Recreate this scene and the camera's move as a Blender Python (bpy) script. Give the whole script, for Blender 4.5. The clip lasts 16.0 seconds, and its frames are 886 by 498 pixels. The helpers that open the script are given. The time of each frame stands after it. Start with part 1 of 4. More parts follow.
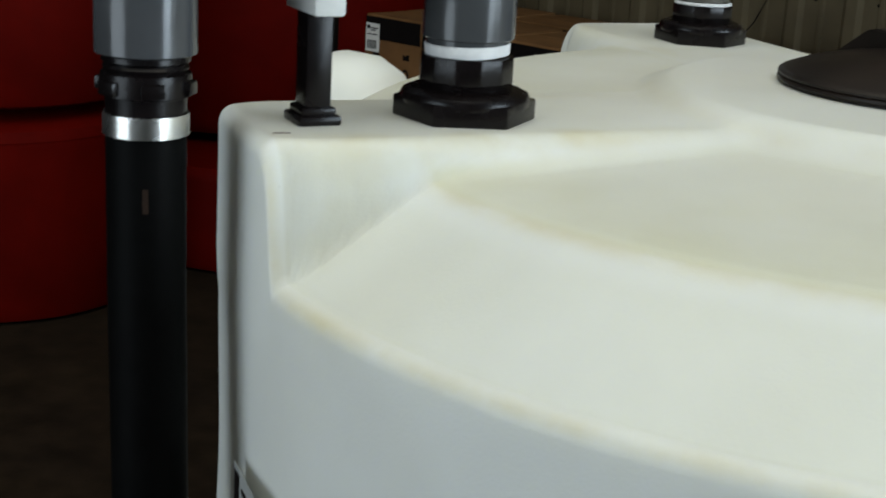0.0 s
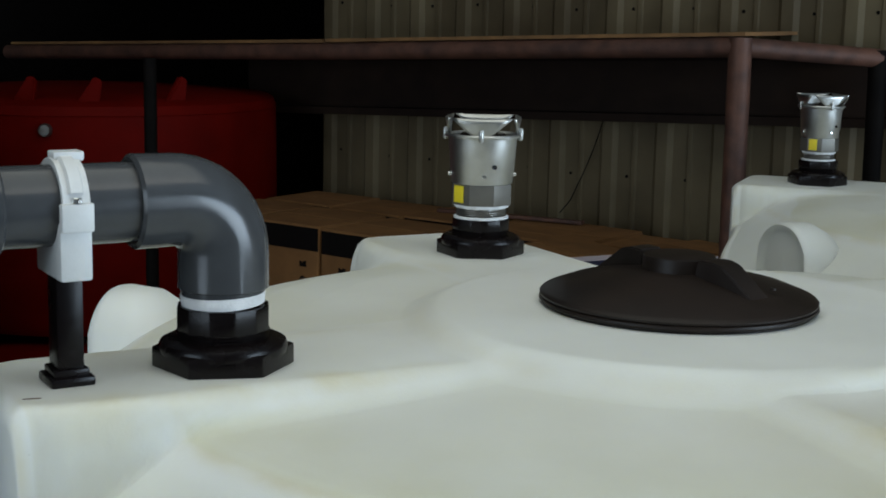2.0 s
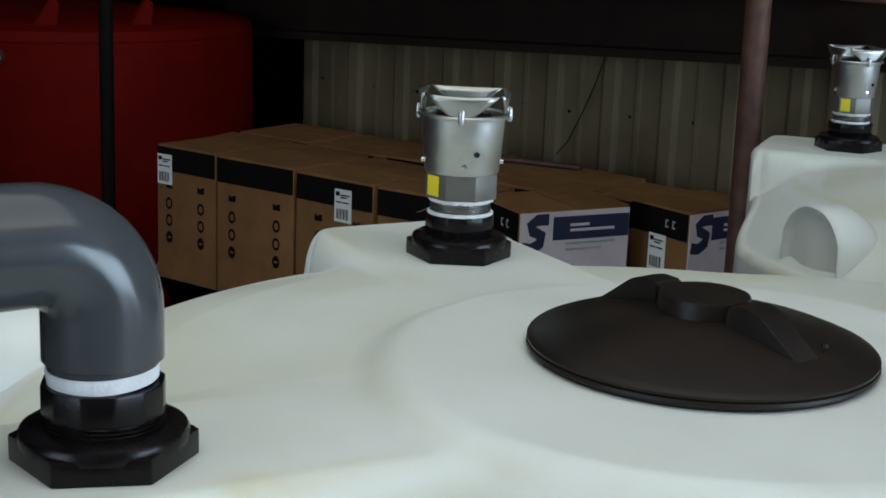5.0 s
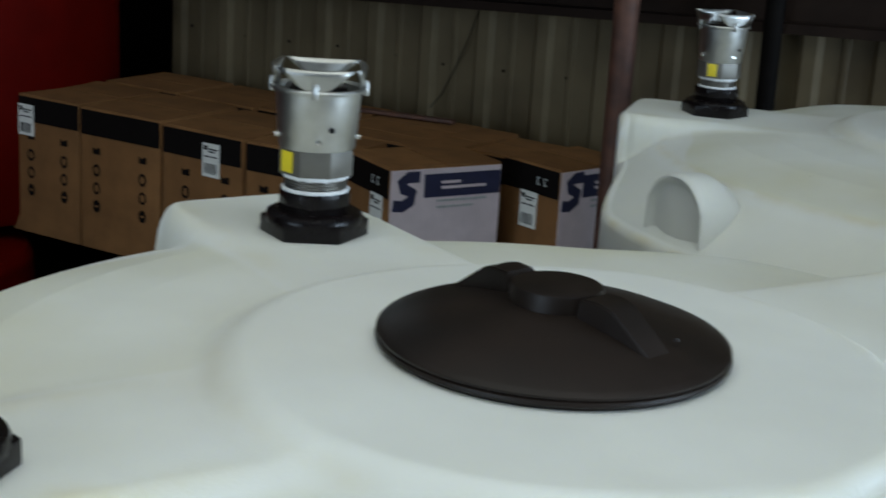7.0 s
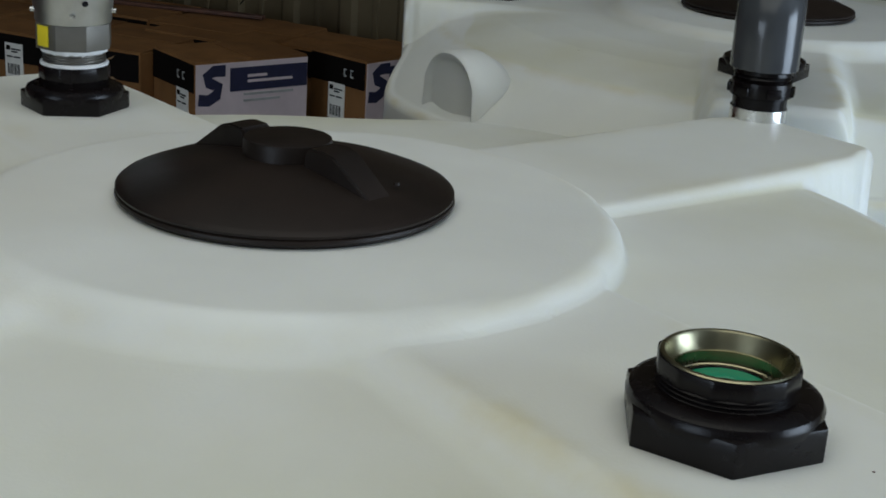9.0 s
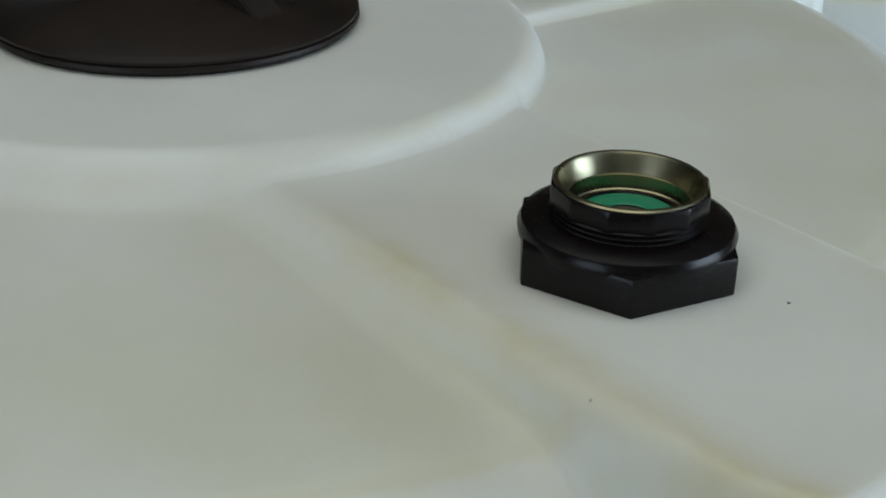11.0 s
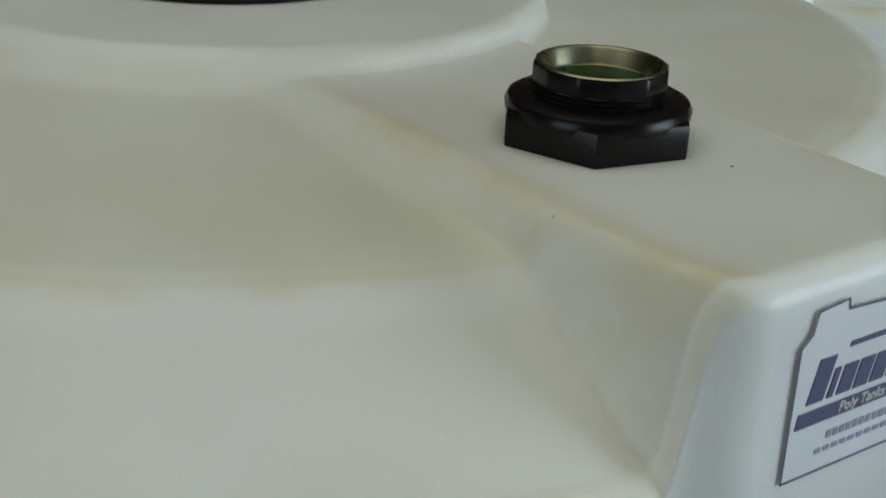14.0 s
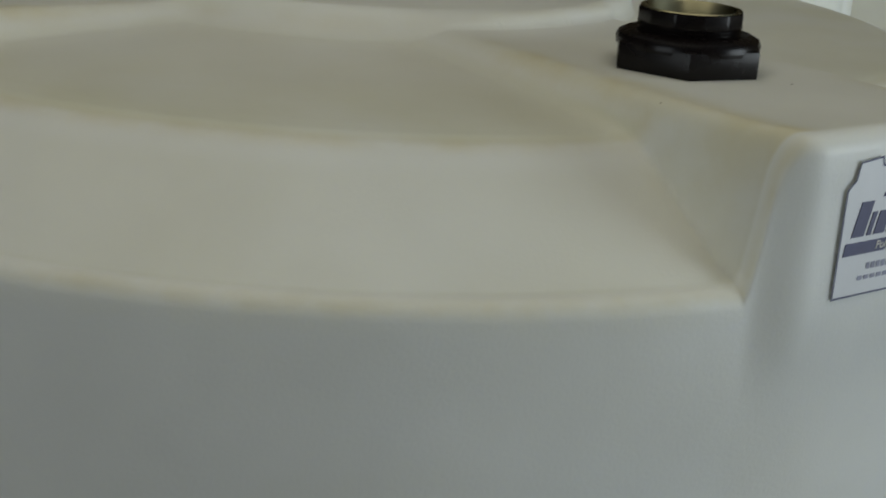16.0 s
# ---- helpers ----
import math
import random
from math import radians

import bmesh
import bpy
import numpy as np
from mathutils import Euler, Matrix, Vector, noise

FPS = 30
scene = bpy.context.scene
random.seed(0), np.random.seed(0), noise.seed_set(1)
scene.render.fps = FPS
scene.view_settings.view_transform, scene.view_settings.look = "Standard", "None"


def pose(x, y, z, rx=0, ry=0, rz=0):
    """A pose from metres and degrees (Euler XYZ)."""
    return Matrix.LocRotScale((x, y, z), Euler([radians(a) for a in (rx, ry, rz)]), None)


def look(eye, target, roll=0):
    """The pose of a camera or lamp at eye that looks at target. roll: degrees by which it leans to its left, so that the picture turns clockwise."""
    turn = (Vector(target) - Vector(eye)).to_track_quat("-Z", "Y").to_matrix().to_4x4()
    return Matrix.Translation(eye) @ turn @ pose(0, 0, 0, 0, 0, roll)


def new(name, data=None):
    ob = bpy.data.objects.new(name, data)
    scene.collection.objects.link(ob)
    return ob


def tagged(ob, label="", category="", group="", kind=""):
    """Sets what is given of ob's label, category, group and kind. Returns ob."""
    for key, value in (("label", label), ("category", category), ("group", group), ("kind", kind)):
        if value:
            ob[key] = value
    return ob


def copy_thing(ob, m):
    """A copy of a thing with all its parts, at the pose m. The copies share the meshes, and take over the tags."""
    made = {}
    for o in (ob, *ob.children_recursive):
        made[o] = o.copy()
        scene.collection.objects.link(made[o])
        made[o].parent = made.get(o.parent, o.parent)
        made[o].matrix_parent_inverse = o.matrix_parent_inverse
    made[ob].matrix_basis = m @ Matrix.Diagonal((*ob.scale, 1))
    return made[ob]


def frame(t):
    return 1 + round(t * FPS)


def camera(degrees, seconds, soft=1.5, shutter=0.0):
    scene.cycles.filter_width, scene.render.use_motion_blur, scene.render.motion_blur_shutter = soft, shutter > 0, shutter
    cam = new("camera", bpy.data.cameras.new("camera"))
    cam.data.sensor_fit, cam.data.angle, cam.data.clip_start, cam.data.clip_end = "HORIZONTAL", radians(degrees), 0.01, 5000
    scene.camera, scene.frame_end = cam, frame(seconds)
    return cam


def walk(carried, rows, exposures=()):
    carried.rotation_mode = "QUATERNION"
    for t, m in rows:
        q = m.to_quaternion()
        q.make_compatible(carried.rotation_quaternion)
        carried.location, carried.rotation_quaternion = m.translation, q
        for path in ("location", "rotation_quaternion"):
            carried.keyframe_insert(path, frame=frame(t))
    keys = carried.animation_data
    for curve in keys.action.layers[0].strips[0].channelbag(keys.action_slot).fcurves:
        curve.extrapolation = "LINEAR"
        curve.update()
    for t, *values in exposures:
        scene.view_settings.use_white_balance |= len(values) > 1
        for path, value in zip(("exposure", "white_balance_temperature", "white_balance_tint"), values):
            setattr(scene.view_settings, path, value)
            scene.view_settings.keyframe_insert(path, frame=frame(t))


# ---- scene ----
cam = camera(34.6, 16.0, soft=1.7, shutter=0.4)
PATH = [
    (0, (0.156, -1.87, 1.499), (-0.607, -0.108, 0.94), 3.2),
    (0.5, (0.208, -1.883, 1.535), (-0.523, -0.099, 1.004), 2.2),
    (1, (0.243, -1.891, 1.573), (-0.444, -0.072, 1.1), 1.8),
    (1.5, (0.263, -1.876, 1.584), (-0.384, -0.021, 1.208), 1.1),
    (2, (0.265, -1.845, 1.598), (-0.343, 0.032, 1.268), 1.2),
    (2.5, (0.26, -1.804, 1.612), (-0.329, 0.076, 1.272), 1.4),
    (3, (0.243, -1.74, 1.625), (-0.346, 0.138, 1.27), 1.6),
    (3.5, (0.215, -1.659, 1.636), (-0.383, 0.213, 1.261), 1.7),
    (4, (0.18, -1.571, 1.646), (-0.422, 0.293, 1.242), 2.2),
    (6.5, (0.16, -1.356, 1.691), (-0.391, 0.495, 1.173), 2.5),
    (7, (0.18, -1.369, 1.701), (-0.242, 0.512, 1.169), 3.6),
    (7.5, (0.268, -1.366, 1.663), (-0.046, 0.521, 1.079), 3.7),
    (8, (0.297, -1.396, 1.658), (0.059, 0.485, 1.021), 3.9),
    (8.5, (0.309, -1.425, 1.669), (0.092, 0.457, 1.027), 3.8),
    (9, (0.325, -1.442, 1.672), (0.12, 0.442, 1.033), 3.6),
    (9.5, (0.348, -1.419, 1.661), (0.146, 0.463, 1.015), 3.2),
    (10, (0.375, -1.362, 1.638), (0.175, 0.491, 0.912), 2.5),
    (12.5, (0.409, -1.311, 1.673), (0.24, 0.425, 0.693), 0.6),
    (13, (0.419, -1.337, 1.672), (0.215, 0.399, 0.7), 0.3),
    (13.5, (0.474, -1.426, 1.635), (0.189, 0.338, 0.737), 0.9),
    (14, (0.468, -1.542, 1.56), (0.222, 0.287, 0.788), 2.9),
    (14.5, (0.472, -1.638, 1.526), (0.222, 0.211, 0.808), 3.1),
    (15, (0.478, -1.712, 1.494), (0.207, 0.151, 0.819), 3.1),
    (15.5, (0.466, -1.825, 1.497), (0.18, 0.045, 0.848), 2.9),
    (16, (0.431, -1.945, 1.471), (0.135, -0.067, 0.849), 3.7),
]
LIGHT = [(0, 0.3, 6850, 8), (0.6, 0.05, 6750, 8), (1.3, -0.08, 6650, 8), (2, 0.0, 6400, 8), (2.6, 0.15, 6200, 8), (4, 0.2, 6150, 8), (6.5, 0.2, 6200, 7), (7.2, 0.16, 6150, 7), (8, 0.05, 6350, 10), (9, -0.16, 6450, 11), (10, -0.25, 6500, 10), (12.5, -0.5, 6650, 10), (13.5, -0.56, 6900, 9), (14.6, -0.52, 7100, 8), (15.2, -0.65, 7250, 10), (16, -0.85, 7500, 10)]
walk(cam, [(t, look(eye, target, roll)) for t, eye, target, roll in PATH], LIGHT)

# ---- light: a roof light over the tanks, an open bay door to the right, a doorway behind; everything else is bounce ----
ROOM = math.radians(-16.7)          # the building stands turned against the tanks
FLOOR = -0.12
UX, UY = Vector((math.cos(ROOM), math.sin(ROOM), 0)), Vector((-math.sin(ROOM), math.cos(ROOM), 0))
U0, U1, V0, V1, CEIL = -5.5, 6.5, -6.5, 3.15, 4.3
DOOR_V0, DOOR_V1, DOOR_H = -0.7, 3.0, 3.1


def room(u, v, z=0.0):
    return UX * u + UY * v + Vector((0, 0, z))


world = bpy.data.worlds.new("world")
scene.world = world
world.use_nodes = True
wn = world.node_tree.nodes
sky = wn.new("ShaderNodeTexSky")
sky.sky_type, sky.sun_disc, sky.sun_elevation, sky.sun_rotation = "NISHITA", False, math.radians(40), math.radians(100)
world.node_tree.links.new(sky.outputs[0], wn["Background"].inputs[0])
wn["Background"].inputs[1].default_value = 0.1

door_light = bpy.data.lights.new("daylight_door", "AREA")
door_light.shape, door_light.size, door_light.size_y = "RECTANGLE", DOOR_V1 - DOOR_V0 - 0.1, DOOR_H - 0.1
door_light.energy, door_light.color = 345, (0.64, 0.81, 1.0)
lamp = new("daylight_door", door_light)
c = room(U1 - 0.02, (DOOR_V0 + DOOR_V1) / 2, FLOOR + DOOR_H / 2)
lamp.matrix_world = look(c, c - UX + Vector((0, 0, -0.05)))

front_light = bpy.data.lights.new("daylight_front", "AREA")
front_light.shape, front_light.size, front_light.size_y = "RECTANGLE", 3.4, 2.9
front_light.energy, front_light.color = 115, (0.70, 0.84, 1.0)
lamp2 = new("daylight_front", front_light)
c = room(-1.65, V0 + 0.02, FLOOR + 1.55)
lamp2.matrix_world = look(c, c + UY)

ROOF_U0, ROOF_U1, ROOF_V0, ROOF_V1 = -1.9, 2.7, -4.0, 0.9
roof_light = bpy.data.lights.new("daylight_roof", "AREA")
roof_light.shape, roof_light.size, roof_light.size_y = "RECTANGLE", ROOF_U1 - ROOF_U0 - 0.05, ROOF_V1 - ROOF_V0 - 0.05
roof_light.energy, roof_light.color = 73, (1.0, 0.985, 0.80)
lamp3 = new("daylight_roof", roof_light)
c = room((ROOF_U0 + ROOF_U1) / 2, (ROOF_V0 + ROOF_V1) / 2, FLOOR + CEIL + 0.03)
lamp3.matrix_world = Matrix.Translation(c) @ Matrix.Rotation(ROOM, 4, "Z")


# ---- materials ----
def material(name, color, rough=0.5, metal=0.0, grain=40.0, vary=0.12, bump=0.0, bump_scale=200.0, tint=None, tint_scale=3.0, tint_amount=0.4, spec=0.5, coords="Object", piece=0.0):
    m = bpy.data.materials.new(name)
    m.use_nodes = True
    t, b = m.node_tree, m.node_tree.nodes["Principled BSDF"]
    b.inputs["Roughness"].default_value, b.inputs["Metallic"].default_value = rough, metal
    b.inputs["Specular IOR Level"].default_value = spec
    co = t.nodes.new("ShaderNodeTexCoord")
    n1 = t.nodes.new("ShaderNodeTexNoise")
    n1.inputs["Scale"].default_value, n1.inputs["Detail"].default_value = grain, 5
    t.links.new(co.outputs[coords], n1.inputs["Vector"])
    r1 = t.nodes.new("ShaderNodeMapRange")
    r1.inputs[1].default_value, r1.inputs[2].default_value = 0.3, 0.7
    r1.inputs[3].default_value, r1.inputs[4].default_value = 1 - vary, 1 + vary
    t.links.new(n1.outputs[0], r1.inputs[0])
    mix = t.nodes.new("ShaderNodeMix")
    mix.data_type, mix.blend_type = "RGBA", "MULTIPLY"
    mix.inputs[0].default_value = 1
    mix.inputs[6].default_value = (*color, 1)
    if tint:
        n2 = t.nodes.new("ShaderNodeTexNoise")
        n2.inputs["Scale"].default_value, n2.inputs["Detail"].default_value = tint_scale, 4
        t.links.new(co.outputs[coords], n2.inputs["Vector"])
        r2 = t.nodes.new("ShaderNodeMapRange")
        r2.inputs[1].default_value, r2.inputs[2].default_value, r2.inputs[4].default_value = 0.42, 0.72, tint_amount
        t.links.new(n2.outputs[0], r2.inputs[0])
        mt = t.nodes.new("ShaderNodeMix")
        mt.data_type = "RGBA"
        mt.inputs[6].default_value, mt.inputs[7].default_value = (*color, 1), (*tint, 1)
        t.links.new(r2.outputs[0], mt.inputs[0])
        t.links.new(mt.outputs[2], mix.inputs[6])
    grey = t.nodes.new("ShaderNodeCombineColor")
    for i in range(3):
        t.links.new(r1.outputs[0], grey.inputs[i])
    t.links.new(grey.outputs[0], mix.inputs[7])
    last = mix.outputs[2]
    if piece:
        info = t.nodes.new("ShaderNodeObjectInfo")
        rp = t.nodes.new("ShaderNodeMapRange")
        rp.inputs[3].default_value, rp.inputs[4].default_value = 1 - piece, 1 + piece
        t.links.new(info.outputs["Random"], rp.inputs[0])
        mp = t.nodes.new("ShaderNodeVectorMath")
        mp.operation = "SCALE"
        t.links.new(last, mp.inputs[0])
        t.links.new(rp.outputs[0], mp.inputs["Scale"])
        last = mp.outputs[0]
    t.links.new(last, b.inputs["Base Color"])
    rr = t.nodes.new("ShaderNodeMapRange")
    rr.inputs[3].default_value, rr.inputs[4].default_value = max(rough - 0.07, 0.03), min(rough + 0.09, 1)
    t.links.new(n1.outputs[0], rr.inputs[0])
    t.links.new(rr.outputs[0], b.inputs["Roughness"])
    if bump:
        n3 = t.nodes.new("ShaderNodeTexNoise")
        n3.inputs["Scale"].default_value, n3.inputs["Detail"].default_value = bump_scale, 3
        t.links.new(co.outputs[coords], n3.inputs["Vector"])
        bp = t.nodes.new("ShaderNodeBump")
        bp.inputs["Strength"].default_value, bp.inputs["Distance"].default_value = bump, 0.002
        t.links.new(n3.outputs[0], bp.inputs["Height"])
        t.links.new(bp.outputs[0], b.inputs["Normal"])
    return m


def poly_material():
    """Translucent white polyethylene with tan dirt along the mould lines, blotches and dark specks."""
    m = material("white_polyethylene", (0.80, 0.82, 0.79), 0.42, 0, 6, 0.035, 0.12, 260, (0.74, 0.735, 0.66), 2.6, 0.55, 0.4)
    t, b = m.node_tree, m.node_tree.nodes["Principled BSDF"]
    source = b.inputs["Base Color"].links[0].from_socket
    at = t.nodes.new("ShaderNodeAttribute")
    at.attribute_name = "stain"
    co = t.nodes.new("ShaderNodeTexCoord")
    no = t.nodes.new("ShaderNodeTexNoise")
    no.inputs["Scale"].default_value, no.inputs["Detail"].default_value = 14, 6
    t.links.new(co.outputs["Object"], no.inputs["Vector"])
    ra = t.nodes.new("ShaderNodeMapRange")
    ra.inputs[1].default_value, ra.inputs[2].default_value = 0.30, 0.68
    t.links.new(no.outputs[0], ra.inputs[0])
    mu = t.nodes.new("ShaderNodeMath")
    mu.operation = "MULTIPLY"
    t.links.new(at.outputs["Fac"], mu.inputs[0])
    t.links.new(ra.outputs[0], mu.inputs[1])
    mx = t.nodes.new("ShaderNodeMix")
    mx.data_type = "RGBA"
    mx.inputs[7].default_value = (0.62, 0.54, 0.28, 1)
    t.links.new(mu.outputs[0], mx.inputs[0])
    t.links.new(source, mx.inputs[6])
    vo = t.nodes.new("ShaderNodeTexVoronoi")
    vo.inputs["Scale"].default_value = 7.0
    t.links.new(co.outputs["Object"], vo.inputs["Vector"])
    sp = t.nodes.new("ShaderNodeMapRange")
    sp.inputs[1].default_value, sp.inputs[2].default_value, sp.inputs[3].default_value, sp.inputs[4].default_value = 0.008, 0.014, 0.6, 0.0
    t.links.new(vo.outputs["Distance"], sp.inputs[0])
    my = t.nodes.new("ShaderNodeMix")
    my.data_type = "RGBA"
    my.inputs[7].default_value = (0.25, 0.20, 0.12, 1)
    t.links.new(sp.outputs[0], my.inputs[0])
    t.links.new(mx.outputs[2], my.inputs[6])
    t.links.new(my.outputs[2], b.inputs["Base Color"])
    dust = t.nodes.new("ShaderNodeAttribute")
    dust.attribute_name = "dust"
    md = t.nodes.new("ShaderNodeMix")
    md.data_type = "RGBA"
    md.inputs[7].default_value = (0.62, 0.60, 0.35, 1)
    du = t.nodes.new("ShaderNodeMath")
    du.operation = "MULTIPLY"
    big = t.nodes.new("ShaderNodeTexNoise")
    big.inputs["Scale"].default_value, big.inputs["Detail"].default_value = 5, 6
    t.links.new(co.outputs["Object"], big.inputs["Vector"])
    rb = t.nodes.new("ShaderNodeMapRange")
    rb.inputs[1].default_value, rb.inputs[2].default_value, rb.inputs[3].default_value = 0.3, 0.65, 0.35
    t.links.new(big.outputs[0], rb.inputs[0])
    t.links.new(dust.outputs["Fac"], du.inputs[0])
    t.links.new(rb.outputs[0], du.inputs[1])
    t.links.new(du.outputs[0], md.inputs[0])
    t.links.new(my.outputs[2], md.inputs[6])
    t.links.new(md.outputs[2], b.inputs["Base Color"])
    b.inputs["Subsurface Weight"].default_value = 0.5
    b.inputs["Subsurface Radius"].default_value = (0.02, 0.02, 0.018)
    b.inputs["Subsurface Scale"].default_value = 1.1
    return m


M_POLY = poly_material()
M_LID = material("brown_black_plastic", (0.012, 0.0085, 0.007), 0.42, 0, 18, 0.18, 0.10, 420, (0.024, 0.015, 0.011), 6, 0.7, spec=0.22)
M_BLACK = material("black_polypropylene", (0.0058, 0.0042, 0.0044), 0.25, 0, 30, 0.2, 0.05, 300, spec=0.2)
M_PVC = material("grey_pvc", (0.050, 0.053, 0.057), 0.18, 0, 25, 0.08, 0.02, 300, (0.062, 0.065, 0.070), 5, 0.5, spec=0.42)
M_HOSE = material("black_rubber", (0.0025, 0.0025, 0.0025), 0.5, 0, 60, 0.2, 0.1, 300, spec=0.05)
M_ALU = material("cast_aluminium", (0.52, 0.52, 0.50), 0.36, 1.0, 30, 0.12, 0.06, 300, (0.38, 0.38, 0.36), 9, 0.6)
M_DULL = material("dull_steel", (0.30, 0.29, 0.27), 0.42, 1.0, 40, 0.15, 0.2, 400)
M_HEXB = material("dull_grey_casting", (0.15, 0.142, 0.125), 0.45, 0.6, 30, 0.12, 0.1, 300)
M_BAND = material("bright_steel_band", (0.72, 0.72, 0.70), 0.25, 1.0, 40, 0.1)
M_TAPE = material("white_tape", (0.78, 0.79, 0.80), 0.6, 0, 80, 0.08, 0.4, 300)
M_WHITE = material("white_paint", (0.66, 0.67, 0.66), 0.38, 0, 20, 0.06, 0.15, 200, (0.55, 0.55, 0.52), 6, 0.5)
M_YELLOW = material("yellow_sticker", (0.75, 0.60, 0.02), 0.5, 0, 30, 0.08)
M_GREEN = material("green_plug", (0.01, 0.27, 0.14), 0.35, 0, 30, 0.1)
M_BRASS = material("dull_brass", (0.40, 0.37, 0.24), 0.28, 1.0, 25, 0.2)
M_RED = material("red_polyethylene", (0.105, 0.0022, 0.0006), 0.6, 0, 8, 0.1, 0.1, 200, (0.066, 0.0015, 0.0006), 2.5, 0.6, spec=0.05)
M_RUST = material("rusty_pipe", (0.105, 0.045, 0.028), 0.62, 0.2, 18, 0.35, 0.5, 120, (0.055, 0.028, 0.022), 7, 0.8)
# posts and screws; on west and bay walls its black is painted shade
M_IRON_SHADE = material("dark_iron_and_shade", (0.005, 0.004, 0.0035), 0.7, 0.0, 18, 0.3, 0.3, 120, spec=0.05)
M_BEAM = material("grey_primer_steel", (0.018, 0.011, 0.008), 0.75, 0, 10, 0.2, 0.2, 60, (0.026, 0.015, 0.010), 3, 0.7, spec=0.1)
M_CARD = material("brown_cardboard", (0.215, 0.104, 0.038), 0.85, 0, 12, 0.18, 0.3, 90, (0.125, 0.058, 0.021), 3, 0.6, 0.2, piece=0.1)
M_TORN = material("torn_card", (0.30, 0.19, 0.10), 0.9, 0, 30, 0.2, 0.3, 120)
M_PRINT = material("black_print", (0.006, 0.0045, 0.004), 0.7, 0, 60, 0.25, spec=0.08)
M_PURPLE = material("pale_lilac_print", (0.62, 0.53, 0.55), 0.7, 0, 20, 0.06, tint=(0.52, 0.44, 0.47), tint_scale=4)
M_NAVY = material("navy_print", (0.018, 0.020, 0.055), 0.7, 0, 50, 0.15)
M_INK = material("navy_decal_ink", (0.075, 0.08, 0.16), 0.5, 0, 50, 0.12)
M_FAINT = material("grey_decal_ink", (0.30, 0.31, 0.40), 0.5, 0, 50, 0.12)
M_LABEL = material("white_label", (0.72, 0.71, 0.66), 0.6, 0, 40, 0.06)
M_SILVER = material("grey_label", (0.36, 0.37, 0.36), 0.5, 0, 40, 0.1)
M_WALL = material("pale_wall_sheet", (0.125, 0.097, 0.055), 0.6, 0.0, 5, 0.15, 0.15, 40, (0.045, 0.030, 0.015), 1.6, 0.9, spec=0.15)
M_DRY = material("grey_painted_wall", (0.38, 0.38, 0.37), 0.8, 0, 6, 0.1, 0.2, 60, (0.3, 0.3, 0.29), 1.2, 0.6)
M_CEIL = material("ceiling_sheet", (0.45, 0.46, 0.46), 0.7, 0, 5, 0.1, tint=(0.36, 0.36, 0.35), tint_scale=1.5)
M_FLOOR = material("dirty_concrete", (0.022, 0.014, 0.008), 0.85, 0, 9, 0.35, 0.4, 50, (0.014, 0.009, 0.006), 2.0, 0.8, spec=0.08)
M_WOOD = material("rough_plank", (0.20, 0.098, 0.032), 0.75, 0, 14, 0.25, 0.4, 60, (0.11, 0.055, 0.022), 4, 0.7)
M_DECAL = material("clear_decal_film", (0.77, 0.79, 0.81), 0.35, 0, 20, 0.03)


# ---- mesh helpers ----
def mesh_of(bm, smooth=True, angle=35):
    me = bpy.data.meshes.new("mesh")
    bmesh.ops.recalc_face_normals(bm, faces=bm.faces)
    if smooth:
        for f in bm.faces:
            f.smooth = True
        for e in bm.edges:
            if len(e.link_faces) == 2 and e.calc_face_angle(0) > radians(angle):
                e.smooth = False
    bm.to_mesh(me)
    bm.free()
    return me


def part(name, bm, mat, parent=None, label="", smooth=True, at=None, angle=35):
    me = bm if isinstance(bm, bpy.types.Mesh) else mesh_of(bm, smooth, angle)
    if mat and not me.materials:
        me.materials.append(mat)
    ob = new(name, me)
    if parent:
        ob.parent = parent
    if at is not None:
        ob.matrix_basis = at
    return tagged(ob, label=label)


def thing(name, label, category, at=None, group=""):
    ob = new(name)
    ob.empty_display_size = 0.1
    if at is not None:
        ob.matrix_basis = at
    return tagged(ob, label, category, group)


def lathe(profile, seg=48, bm=None):
    bm = bm or bmesh.new()
    rings = []
    for r, z in profile:
        if r < 1e-6:
            rings.append([bm.verts.new((0, 0, z))])
        else:
            rings.append([bm.verts.new((r * math.cos(2 * math.pi * i / seg), r * math.sin(2 * math.pi * i / seg), z)) for i in range(seg)])
    for a, b in zip(rings, rings[1:]):
        for i in range(seg):
            j = (i + 1) % seg
            if len(a) == 1 and len(b) > 1:
                bm.faces.new((a[0], b[i], b[j]))
            elif len(b) == 1 and len(a) > 1:
                bm.faces.new((a[i], a[j], b[0]))
            elif len(a) > 1:
                bm.faces.new((a[i], a[j], b[j], b[i]))
    return bm


